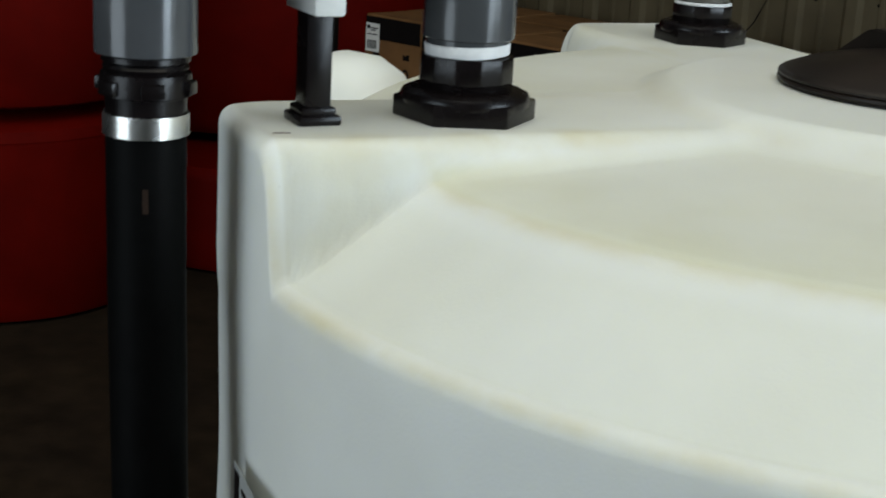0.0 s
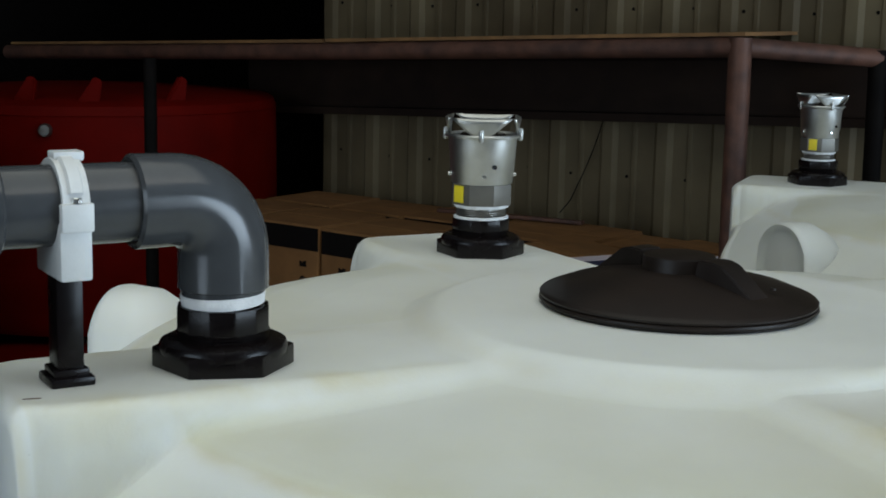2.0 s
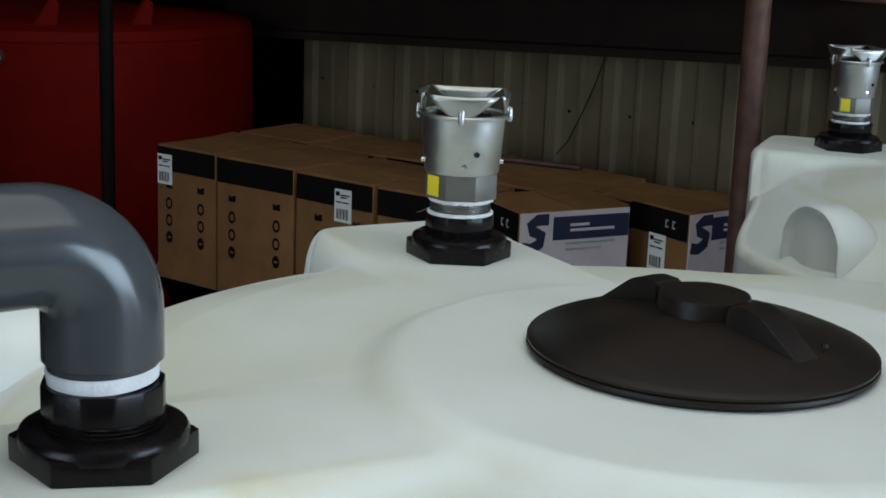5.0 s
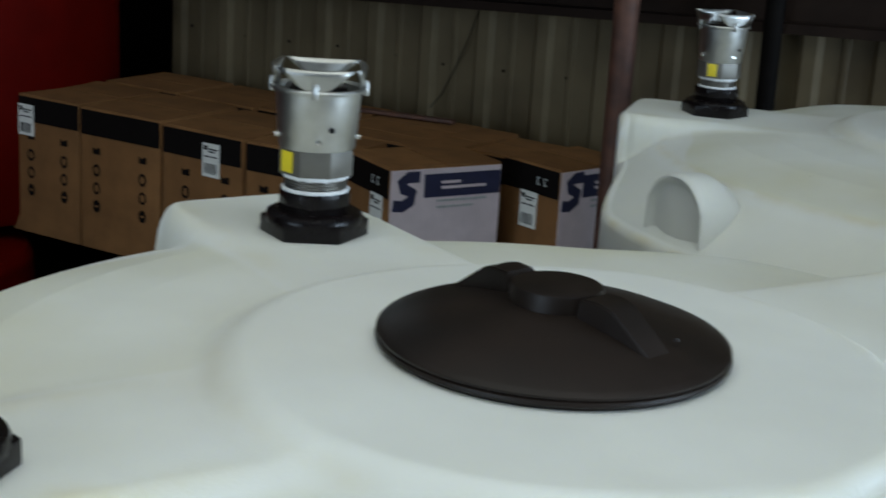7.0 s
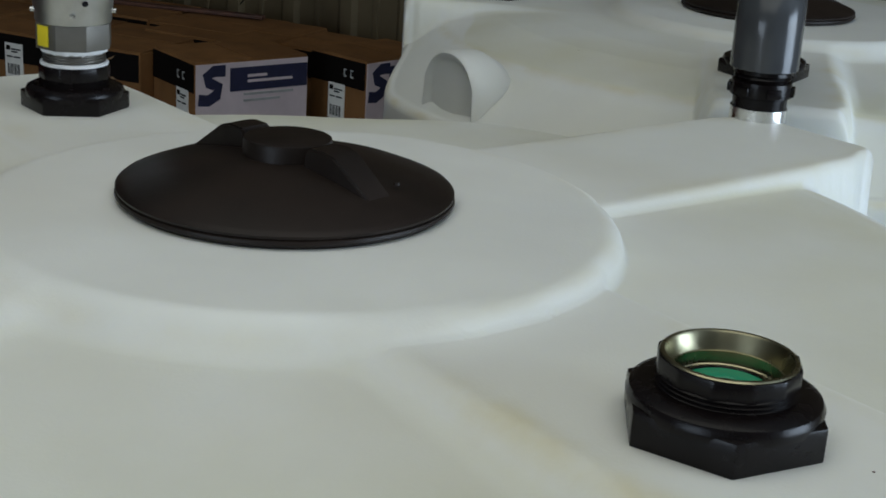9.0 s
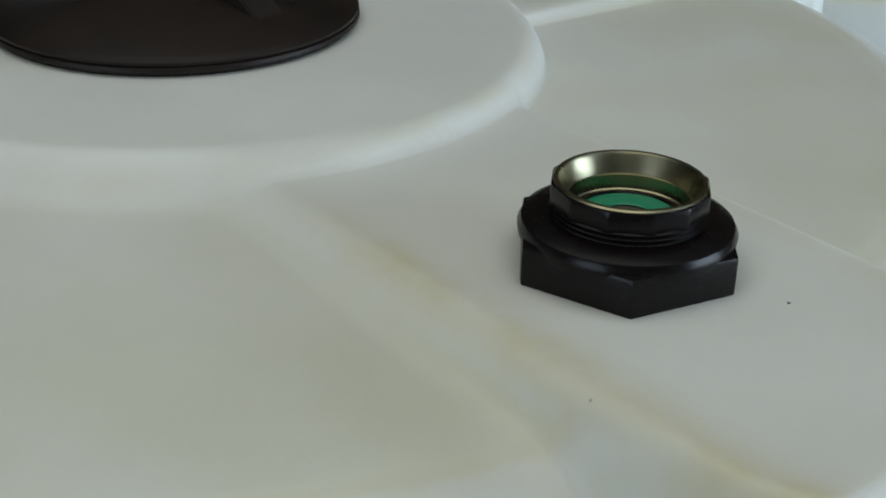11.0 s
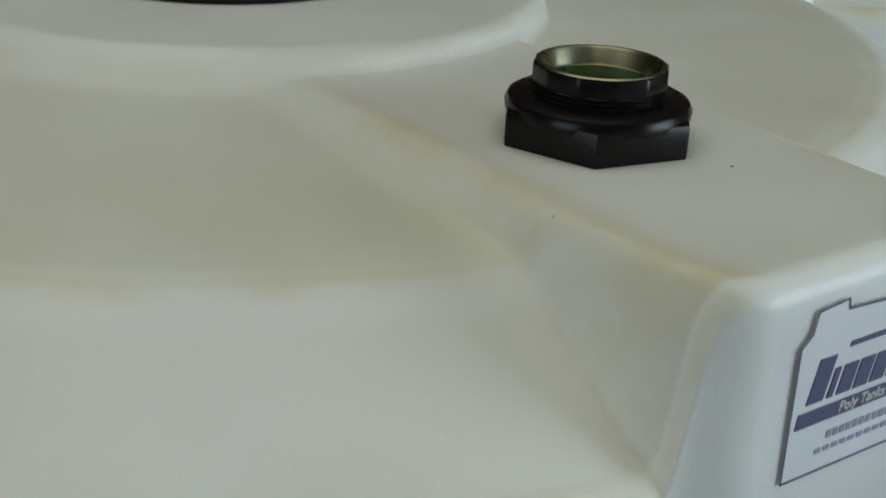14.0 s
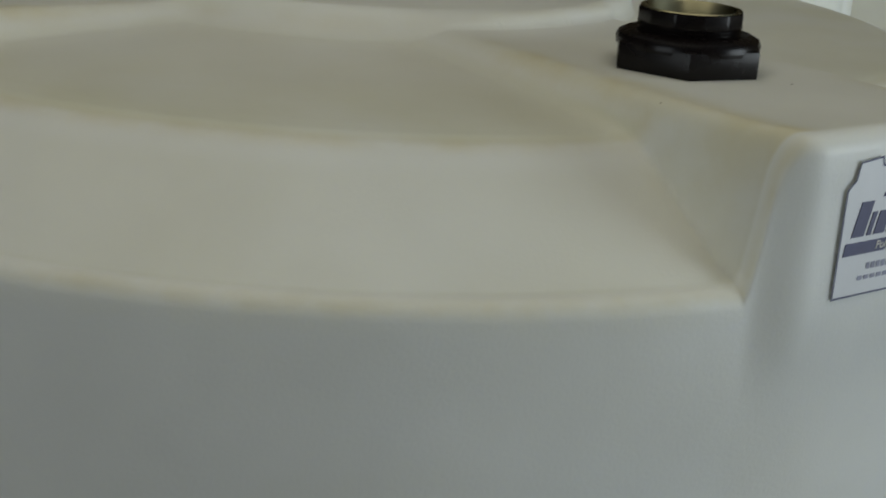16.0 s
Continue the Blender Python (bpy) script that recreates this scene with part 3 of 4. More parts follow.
def coupler(at, base):
    """A dry-break adapter: threaded nipple, hexagon block, cast body, crown of cam ears."""
    c = thing("dry_break_coupler", "cast aluminium dry-break coupler with a yellow sticker", "coupler", at, "couplers")
    z = base - 0.002
    wob = lambda i: 0.0012 * math.sin(i * 2.9) + 0.0009 * math.sin(i * 7.3 + 1)
    part("seal_tape", lathe([(0.0415, z), (0.0455, z + 0.001), (0.0460, z + 0.004), (0.0425, z + 0.006)], 40), M_TAPE, c, "white thread tape")
    prof, zz = [(0.041, z + 0.004)], z + 0.006
    for i in range(5):
        prof += [(0.0405, zz), (0.0425, zz + 0.0018), (0.0405, zz + 0.0036)]
        zz += 0.0040
    part("nipple", lathe(prof + [(0.03, zz)], 40), M_DULL, c)
    bm = lathe([(0.0415, zz - 0.006), (0.0450, zz - 0.004), (0.0465, zz + 0.002), (0.043, zz + 0.004)], 40)
    for i, v in enumerate(bm.verts):
        v.co.z += wob(i)
    part("upper_tape", bm, M_TAPE, c, "torn white thread tape")
    hz = zz + 0.001
    part("hex_block", prism(8, 0.0525, hz, hz + 0.039, 0.002, 0.689), M_HEXB, c, angle=20)
    part("sticker", box(-0.0005, 0.0012, -0.0115, 0.0115, hz + 0.005, hz + 0.036, 0.0003), M_YELLOW, c, "yellow sticker", at=pose(0, 0, 0, 0, 0, 237) @ pose(0.0489, 0, 0))
    bz = hz + 0.039
    body = [(0.046, bz - 0.001), (0.0500, bz), (0.0510, bz + 0.002), (0.0518, bz + 0.020), (0.0530, bz + 0.022), (0.0562, bz + 0.078), (0.0575, bz + 0.084), (0.0630, bz + 0.0855), (0.0637, bz + 0.0885), (0.0628, bz + 0.0905), (0.0575, bz + 0.091), (0.054, bz + 0.088), (0.050, bz + 0.040), (0.0, bz + 0.038)]
    part("body", lathe(body, 64), M_ALU, c)
    part("port", lathe([(0, 0.0012), (0.0042, 0.0012), (0.0042, -0.001)], 14), M_BLACK, c, "small dark hole", at=pose(0, 0, bz + 0.034, 0, 0, -52) @ pose(0.0536, 0, 0, 0, 88, 0))
    for a in (200, 20, 110, 290):
        part("screw", lathe([(0, 0.006), (0.0036, 0.0055), (0.0042, 0.002), (0.0042, -0.004)], 12), M_BAND, c, at=pose(0, 0, bz + 0.016, 0, 0, a) @ pose(0.0510, 0, 0, 0, 90, 0))
    top = bz + 0.089
    for a in range(104, 464, 90):
        bm = bmesh.new()
        rows = []
        for k in range(5):
            f = k / 4
            half, rr = 11 + 32 * f ** 0.8, 0.0570 + 0.006 * f
            ring = []
            for i in range(9):
                e = (i - 4) / 4
                g = radians(half * e)
                r = rr + 0.011 * f * abs(e) ** 2.4
                ring.append(bm.verts.new((r * math.cos(g), r * math.sin(g), top - 0.002 + 0.033 * f + 0.002 * f * e * e)))
            rows.append(ring)
        for p, q in zip(rows, rows[1:]):
            for i in range(8):
                bm.faces.new((p[i], p[i + 1], q[i + 1], q[i]))
        ear = part("cam_ear", bm, M_ALU, c, at=pose(0, 0, 0, 0, 0, a), angle=60)
        m = ear.modifiers.new("thickness", "SOLIDIFY")
        m.thickness = 0.0035
        part("latch_pin", lathe([(0, 0.010), (0.003, 0.009), (0.0042, 0.006), (0.0042, -0.010), (0.003, -0.013), (0, -0.014)], 14), M_ALU, c, at=pose(0, 0, top + 0.003, 0, 0, a) @ pose(0.0622, 0, 0))
    part("poppet", lathe([(0, top + 0.008), (0.018, top + 0.008), (0.036, top + 0.002), (0.040, top - 0.006), (0.040, top - 0.03)], 40), M_BLACK, c, "dark valve head")
    return c


PIPE_ANG, PIPE_Z, DROP = 229.0, 0.190, 0.355


def elbow_run(at, base):
    """Local x is the pipe's way out from the fitting, z up from the arm's top."""
    p = thing("pvc_pipe", "grey PVC pipe with two elbows down to a hose", "pipe", at, "pvc pipes")
    ra, so, b = 0.0430, 0.0508, 0.060
    part("seal_tape", lathe([(0.0430, base - 0.003), (0.0465, base - 0.002), (0.0475, base + 0.010), (0.0445, base + 0.013)], 48), M_TAPE, p, "white thread tape", at=pose(0, 0, base, 0, 3.5, 0) @ pose(0, 0, 0.002 - base))

    def bend(x0, s):
        pts, rad = [(x0, 0, base + 0.017), (x0, 0, base + 0.019), (x0, 0, PIPE_Z - b)], [so - 0.003, so, so]
        for i in range(1, 13):
            a = math.pi / 2 * i / 12
            pts.append((x0 + s * b * (1 - math.cos(a)), 0, PIPE_Z - b + b * math.sin(a)))
            rad.append(so)
        pts += [(x0 + s * 0.104, 0, PIPE_Z), (x0 + s * 0.107, 0, PIPE_Z)]
        rad += [so + 0.0008, so - 0.003]
        return pts, rad

    part("spigot", lathe([(0.0440, base + 0.008), (0.0465, base + 0.009), (0.0468, base + 0.018), (0.0440, base + 0.020)], 48), M_PVC, p)
    pts, rad = bend(0, 1)
    part("elbow", tube(pts, rad, 48), M_PVC, p)
    part("straight_pipe", tube([(0.09, 0, PIPE_Z), (DROP - 0.09, 0, PIPE_Z)], ra, 48), M_PVC, p)
    pts, rad = bend(DROP, -1)
    pts[0], pts[1] = (DROP, 0, PIPE_Z - 0.115), (DROP, 0, PIPE_Z - 0.113)
    part("elbow", tube(pts, rad, 48), M_PVC, p)
    z = PIPE_Z - 0.115
    prof = [(0.044, z + 0.004), (0.0445, z - 0.006), (0.041, z - 0.008), (0.0435, z - 0.012), (0.041, z - 0.016), (0.045, z - 0.018), (0.046, z - 0.024), (0.046, z - 0.040), (0.041, z - 0.042), (0.0405, z - 0.060)]
    part("hose_barb", lathe(prof, 40), M_BLACK, p, "black hose adapter", at=pose(DROP, 0, 0))
    for i in range(6):
        part("adapter_lug", box(-0.004, 0.005, -0.012, 0.012, z - 0.038, z - 0.024, 0.002), M_BLACK, p, at=pose(DROP, 0, 0, 0, 0, 60 * i + 25) @ pose(0.045, 0, 0))
    part("band_clamp", lathe([(0.0415, z - 0.058), (0.0432, z - 0.058), (0.0434, z - 0.080), (0.0415, z - 0.080)], 48), M_BAND, p, "shiny steel band clamp", at=pose(DROP, 0, 0))
    hose = [(DROP, 0, z - 0.050), (DROP, 0, z - 0.25), (DROP - 0.002, 0.002, z - 0.5), (DROP - 0.008, 0.006, z - 0.8), (DROP + 0.0, 0.02, z - 1.05), (DROP + 0.06, 0.09, z - 1.22), (DROP + 0.25, 0.22, z - 1.268), (DROP + 0.6, 0.4, z - 1.27)]
    part("hose", tube(hose, 0.0405, 32), M_HOSE, p, "black rubber hose")
    part("hose_print", box(-0.0004, 0.0004, -0.003, 0.003, z - 0.155, z - 0.130, 0.0), M_BEAM, p, "faint grey print", at=pose(DROP, 0, 0, 0, 0, 75) @ pose(0.0406, 0, 0))
    return p


def pipe_bracket(at):
    """A black post on a foot, with a white two-piece saddle clamp round the pipe."""
    b = thing("pipe_bracket", "white saddle clamp on a black square post", "bracket", at, "pipe brackets")
    part("foot", box(-0.024, 0.024, -0.026, 0.026, -0.001, 0.010, 0.004), M_BLACK, b)
    bm = box(-0.019, 0.019, -0.021, 0.021, 0.009, 0.018, 0.003)
    part("foot_step", bm, M_BLACK, b)
    part("post", box(-0.0145, 0.0145, -0.017, 0.017, 0.016, PIPE_Z - 0.062, 0.003), M_BLACK, b)
    part("saddle", box(-0.017, 0.017, -0.046, 0.046, PIPE_Z - 0.074, PIPE_Z - 0.012, 0.004), M_WHITE, b, "white plastic clamp base")
    bm = bmesh.new()
    n, rings = 18, []
    for x, ri, ro in ((-0.014, 0.0435, 0.0505), (0.014, 0.0435, 0.0505)):
        rings.append([[bm.verts.new((x, r * math.cos(math.pi * (-0.08 + 1.16 * i / n)), PIPE_Z + r * math.sin(math.pi * (-0.08 + 1.16 * i / n)))) for i in range(n + 1)] for r in (ri, ro)])
    (i0, o0), (i1, o1) = rings
    for k in range(n):
        for q in ((o0[k], o0[k + 1], o1[k + 1], o1[k]), (i1[k], i1[k + 1], i0[k + 1], i0[k]), (o0[k + 1], o0[k], i0[k], i0[k + 1]), (o1[k], o1[k + 1], i1[k + 1], i1[k])):
            bm.faces.new(q)
    part("strap", bm, M_WHITE, b, "white clamp strap")
    bm = bmesh.new()
    rings = [[bm.verts.new((x, 0.0545 * math.cos(math.pi * i / n), PIPE_Z + 0.0545 * math.sin(math.pi * i / n))) for i in range(2, n - 1)] for x in (-0.006, 0.006)]
    base = [[bm.verts.new((x, 0.0495 * math.cos(math.pi * i / n), PIPE_Z + 0.0495 * math.sin(math.pi * i / n))) for i in range(2, n - 1)] for x in (-0.009, 0.009)]
    for k in range(len(rings[0]) - 1):
        bm.faces.new((rings[0][k], rings[0][k + 1], rings[1][k + 1], rings[1][k]))
        bm.faces.new((rings[0][k + 1], rings[0][k], base[0][k], base[0][k + 1]))
        bm.faces.new((rings[1][k], rings[1][k + 1], base[1][k + 1], base[1][k]))
    part("strap_rib", bm, M_WHITE, b)
    for y in (-0.049, 0.049):
        part("ear", box(-0.017, 0.017, y - 0.006, y + 0.006, PIPE_Z - 0.022, PIPE_Z + 0.008, 0.003), M_WHITE, b)
        part("bolt", lathe([(0, 0.006), (0.005, 0.006), (0.006, 0.0045), (0.006, 0)], 8), M_BAND, b, at=pose(0, y, PIPE_Z + 0.008))
    part("top_lug", box(-0.020, 0.012, -0.012, 0.012, PIPE_Z + 0.047, PIPE_Z + 0.057, 0.002), M_WHITE, b)
    return b


tank = make_tank()
ELBOW, COUP, OPEN_F = (-0.450, -0.4335), (-0.400, 0.410), (0.438, -0.420)
f1, top1 = bulkhead(radians(-61 + 30), pose(*ELBOW, ARM_Z), tall=0.026)
f2, top2 = bulkhead(radians(-74 + 30), pose(*COUP, ARM_Z))
f3, top3 = bulkhead(radians(-87), pose(*OPEN_F, ARM_Z), True, "open black bulkhead fitting with a green ring inside", 0.0135)
cpl = coupler(pose(*COUP, ARM_Z), top2)
cpl.scale = (1, 1, 0.90)
cpl.location.z += 0.1 * (top2 - 0.002)
f2.scale = (0.92, 0.92, 1)
run = elbow_run(pose(*ELBOW, ARM_Z, 0, 0, PIPE_ANG), top1)
ca, sa = math.cos(radians(PIPE_ANG)), math.sin(radians(PIPE_ANG))
brk = pipe_bracket(pose(ELBOW[0] + 0.178 * ca, ELBOW[1] + 0.178 * sa, ARM_Z, 0, 0, PIPE_ANG))

# the second tank behind, turned by an eighth, with the same run and coupler
TURN2 = pose(0.675, 1.69, 0, 0, 0, 41)
copy_thing(tank, TURN2)
OUT2 = pose(-0.030, 0.026, 0)
copy_thing(f2, TURN2 @ OUT2 @ f2.matrix_basis).scale = (0.90, 0.90, 0.96)
copy_thing(cpl, TURN2 @ OUT2 @ pose(*cpl.location, 0, 0, -25)).scale = (0.88, 0.88, 0.86)
e2 = Vector((0.594, 1.07, ARM_Z))
copy_thing(f1, pose(*e2, 0, 0, 35))
copy_thing(run, pose(*e2, 0, 0, 264))
copy_thing(brk, pose(*e2, 0, 0, 264) @ pose(0.178, 0, 0))

# small dirt on the front tank's arms
for x, y, rx_, ry_, turn in ((0.548, -0.464, 0.0016, 0.0012, 20), (-0.562, -0.640, 0.0120, 0.0022, 38)):
    bm = lathe([(0, 0.0007), (0.7, 0.0005), (1.0, -0.0006)], 12)
    for v in bm.verts:
        v.co.x, v.co.y = v.co.x * rx_, v.co.y * ry_
    part("speck", bm, M_RUST, tank, "dark speck of dirt", at=pose(x, y, ARM_Z, 0, 0, turn))

# the maker's sticker on the end of the front arm: local x along the face, z up
face = pose(0, 0, 0, 0, 0, -45) @ pose(0.8935, 0, 0, 0, 0, 90)
decal = thing("decal", "blue and white tank maker's sticker on the arm's end", "sticker", face @ pose(-0.0555, -0.0006, 1.0425))
out = [(0, 0), (0.165, 0), (0.165, 0.108), (0.152, 0.122), (0.150, 0.130), (0.122, 0.131), (0.118, 0.120), (0.045, 0.124), (0.043, 0.132), (0.013, 0.129), (0.010, 0.113), (0.0, 0.104)]
part("film", extrude_outline(out, 0.0004), M_DECAL, decal, smooth=False)
bm = bmesh.new()
for i in range(len(out)):
    a, b = Vector((out[i][0], -0.0004, out[i][1])), Vector((out[(i + 1) % len(out)][0], -0.0004, out[(i + 1) % len(out)][1]))
    n = (b - a).cross(Vector((0, 1, 0))).normalized() * 0.0009
    t = (b - a).normalized() * 0.0009
    bm.faces.new([bm.verts.new(q) for q in (a - n - t, b - n + t, b + n + t, a + n - t)])
part("outline", bm, M_INK, decal, smooth=False)
for name, x0, x1, z0, z1 in (("stripe", 0.006, 0.160, 0.0405, 0.0525), ("stripe", 0.052, 0.160, 0.0935, 0.0975)):
    part(name, extrude_outline([(x0, z0), (x1, z0), (x1 - 0.004, z1), (x0 + 0.002, z1)], -0.0008), M_INK, decal, smooth=False)
# brand word as plain slanted bars
for i, (x0, w, h) in enumerate(((0.014, 0.017, 0.033), (0.035, 0.006, 0.022), (0.045, 0.015, 0.022), (0.063, 0.015, 0.022), (0.081, 0.015, 0.022), (0.099, 0.012, 0.022), (0.114, 0.015, 0.022))):
    part("word_bar", extrude_outline([(x0, 0.058), (x0 + w, 0.058), (x0 + w + 0.006 * h / 0.022, 0.058 + h), (x0 + 0.006 * h / 0.022, 0.058 + h)], -0.0008), M_INK, decal, smooth=False)
part("small_word", text_mesh("Poly Tanks", 0.0115, 0.0003, 0.25), M_LABEL, decal, at=pose(0.050, -0.0010, 0.0432, 90, 0, 0))
for z0, z1, x0, x1 in ((0.0245, 0.0305, 0.042, 0.122), (0.0145, 0.0185, 0.032, 0.132)):
    n = 11
    for i in range(n):
        a, b = x0 + (x1 - x0) * i / n, x0 + (x1 - x0) * (i + 0.72) / n
        part("text_bar", extrude_outline([(a, z0), (b, z0), (b, z1), (a, z1)], -0.0006), M_FAINT, decal, smooth=False)

# grey information label low on the front-left arm's end
face2 = pose(0, 0, 0, 0, 0, 225) @ pose(0.8905, 0, 0, 0, 0, 90)
lab = thing("information_label", "grey printed label on the white tank wall", "label", face2 @ pose(0.045, -0.001, 0.72))
part("sheet", extrude_outline([(0, 0), (0.10, 0), (0.10, 0.118), (0, 0.118)], 0.0005), M_SILVER, lab, smooth=False)
part("dark_panel", extrude_outline([(0.004, 0.006), (0.026, 0.006), (0.026, 0.112), (0.004, 0.112)], -0.0008), M_PRINT, lab, smooth=False)
for i in range(7):
    part("text_bar", extrude_outline([(0.036, 0.012 + 0.014 * i), (0.094, 0.012 + 0.014 * i), (0.094, 0.018 + 0.014 * i), (0.036, 0.018 + 0.014 * i)], -0.0008), M_PRINT, lab, smooth=False)


# ---- the pipe rack along the wall ----
RACK = math.atan2(-0.326, 0.945)
rx, ry = Vector((math.cos(RACK), math.sin(RACK), 0)), Vector((-math.sin(RACK), math.cos(RACK), 0))
P0 = Vector((-0.252, 2.745, 0))
rack = thing("pipe_rack", "rusty welded pipe rack with plank shelves", "rack")


def rp(s, d, z):
    return P0 + rx * s + ry * d + Vector((0, 0, z))


part("post", tube([rp(0, 0, FLOOR), rp(0.005, 0, 0.7), rp(0, 0, 1.535)], 0.037, 24), M_RUST, rack, "rusty red-brown pipe post")
back = Vector((0.158, 3.10, 0))
part("post", tube([back + Vector((0.02, 0, FLOOR)), back + Vector((0, 0, 1.50))], 0.030, 20), M_IRON_SHADE, rack)
part("post", tube([(-2.05, 2.22, FLOOR), (-2.05, 2.22, 1.43)], 0.021, 16), M_IRON_SHADE, rack)
part("post", tube([rp(-1.88, 0.75, FLOOR), rp(-1.88, 0.75, 1.42)], 0.026, 16), M_IRON_SHADE, rack)
part("front_rail", tube([rp(-3.75, 0, 1.366), rp(-1.7, 0, 1.436), rp(0.01, 0, 1.506)], 0.033, 20), M_RUST, rack, "rusty red-brown pipe rail")
part("side_rail", tube([rp(0, 0, 1.506), back + Vector((0, 0, 1.474))], 0.031, 20), M_RUST, rack)
for s0, s1, z0, z1 in ((-3.7, -1.75, 1.402, 1.468), (-1.73, 0.02, 1.471, 1.541)):
    for d0, d1 in ((-0.02, 0.19), (0.20, 0.41), (0.42, 0.61)):
        bm = bmesh.new()
        q = [rp(s0 + d0 * 0.1, d0, z0), rp(s1 - d0 * 0.2, d0, z1), rp(s1 - d0 * 0.2, d1, z1), rp(s0 + d0 * 0.1, d1, z0)]
        lo4, hi4 = [bm.verts.new(v) for v in q], [bm.verts.new(v + Vector((0, 0, 0.012))) for v in q]
        bm.faces.new(lo4[::-1]), bm.faces.new(hi4)
        for k in range(4):
            bm.faces.new((lo4[k], lo4[(k + 1) % 4], hi4[(k + 1) % 4], hi4[k]))
        part("top_plank", bm, M_WOOD, rack, "worn orange-brown plank", smooth=False)
for i in range(6):
    d0 = -0.02 + i * 0.165
    bm = bmesh.new()
    q = [rp(-3.6, d0, 0.305), rp(-0.05, d0, 0.305), rp(-0.05, d0 + 0.155, 0.305), rp(-3.6, d0 + 0.155, 0.305)]
    lo4, hi4 = [bm.verts.new(v) for v in q], [bm.verts.new(v + Vector((0, 0, 0.028))) for v in q]
    bm.faces.new(lo4[::-1]), bm.faces.new(hi4)
    for k in range(4):
        bm.faces.new((lo4[k], lo4[(k + 1) % 4], hi4[(k + 1) % 4], hi4[k]))
    part("shelf_plank", bm, M_WOOD, rack, smooth=False)

# steel girt along the ribbed wall
bm = bmesh.new()
g = [(room(-3.6, V1 - 0.05, 1.135), 0), (room(0.9, V1 - 0.05, 1.30), 0)]
gz = 0.235
sec = [(0.0, 0.0), (-0.055, 0.0), (-0.055, 0.03), (-0.012, 0.034), (-0.012, gz - 0.008), (-0.055, gz), (-0.055, gz + 0.012), (0.0, gz + 0.012)]
ra_ = [bm.verts.new(g[0][0] + UY * y + Vector((0, 0, z))) for y, z in sec]
rb_ = [bm.verts.new(g[1][0] + UY * y + Vector((0, 0, z))) for y, z in sec]
for i in range(len(sec)):
    j = (i + 1) % len(sec)
    bm.faces.new((ra_[i], ra_[j], rb_[j], rb_[i]))
bm.faces.new(ra_), bm.faces.new(rb_[::-1])
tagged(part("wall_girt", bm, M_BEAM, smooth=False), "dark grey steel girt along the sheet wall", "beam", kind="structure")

cab = [room(-1.79, V1 - 0.045, 1.24), room(-1.84, V1 - 0.035, 1.10), room(-1.885, V1 - 0.03, 1.0), room(-1.94, V1 - 0.035, 0.88), room(-1.97, V1 - 0.06, 0.832)]
cable = part("cable", tube(cab, 0.0023, 8), M_HOSE)
tagged(cable, "thin dark cable hanging down the wall", "cable")


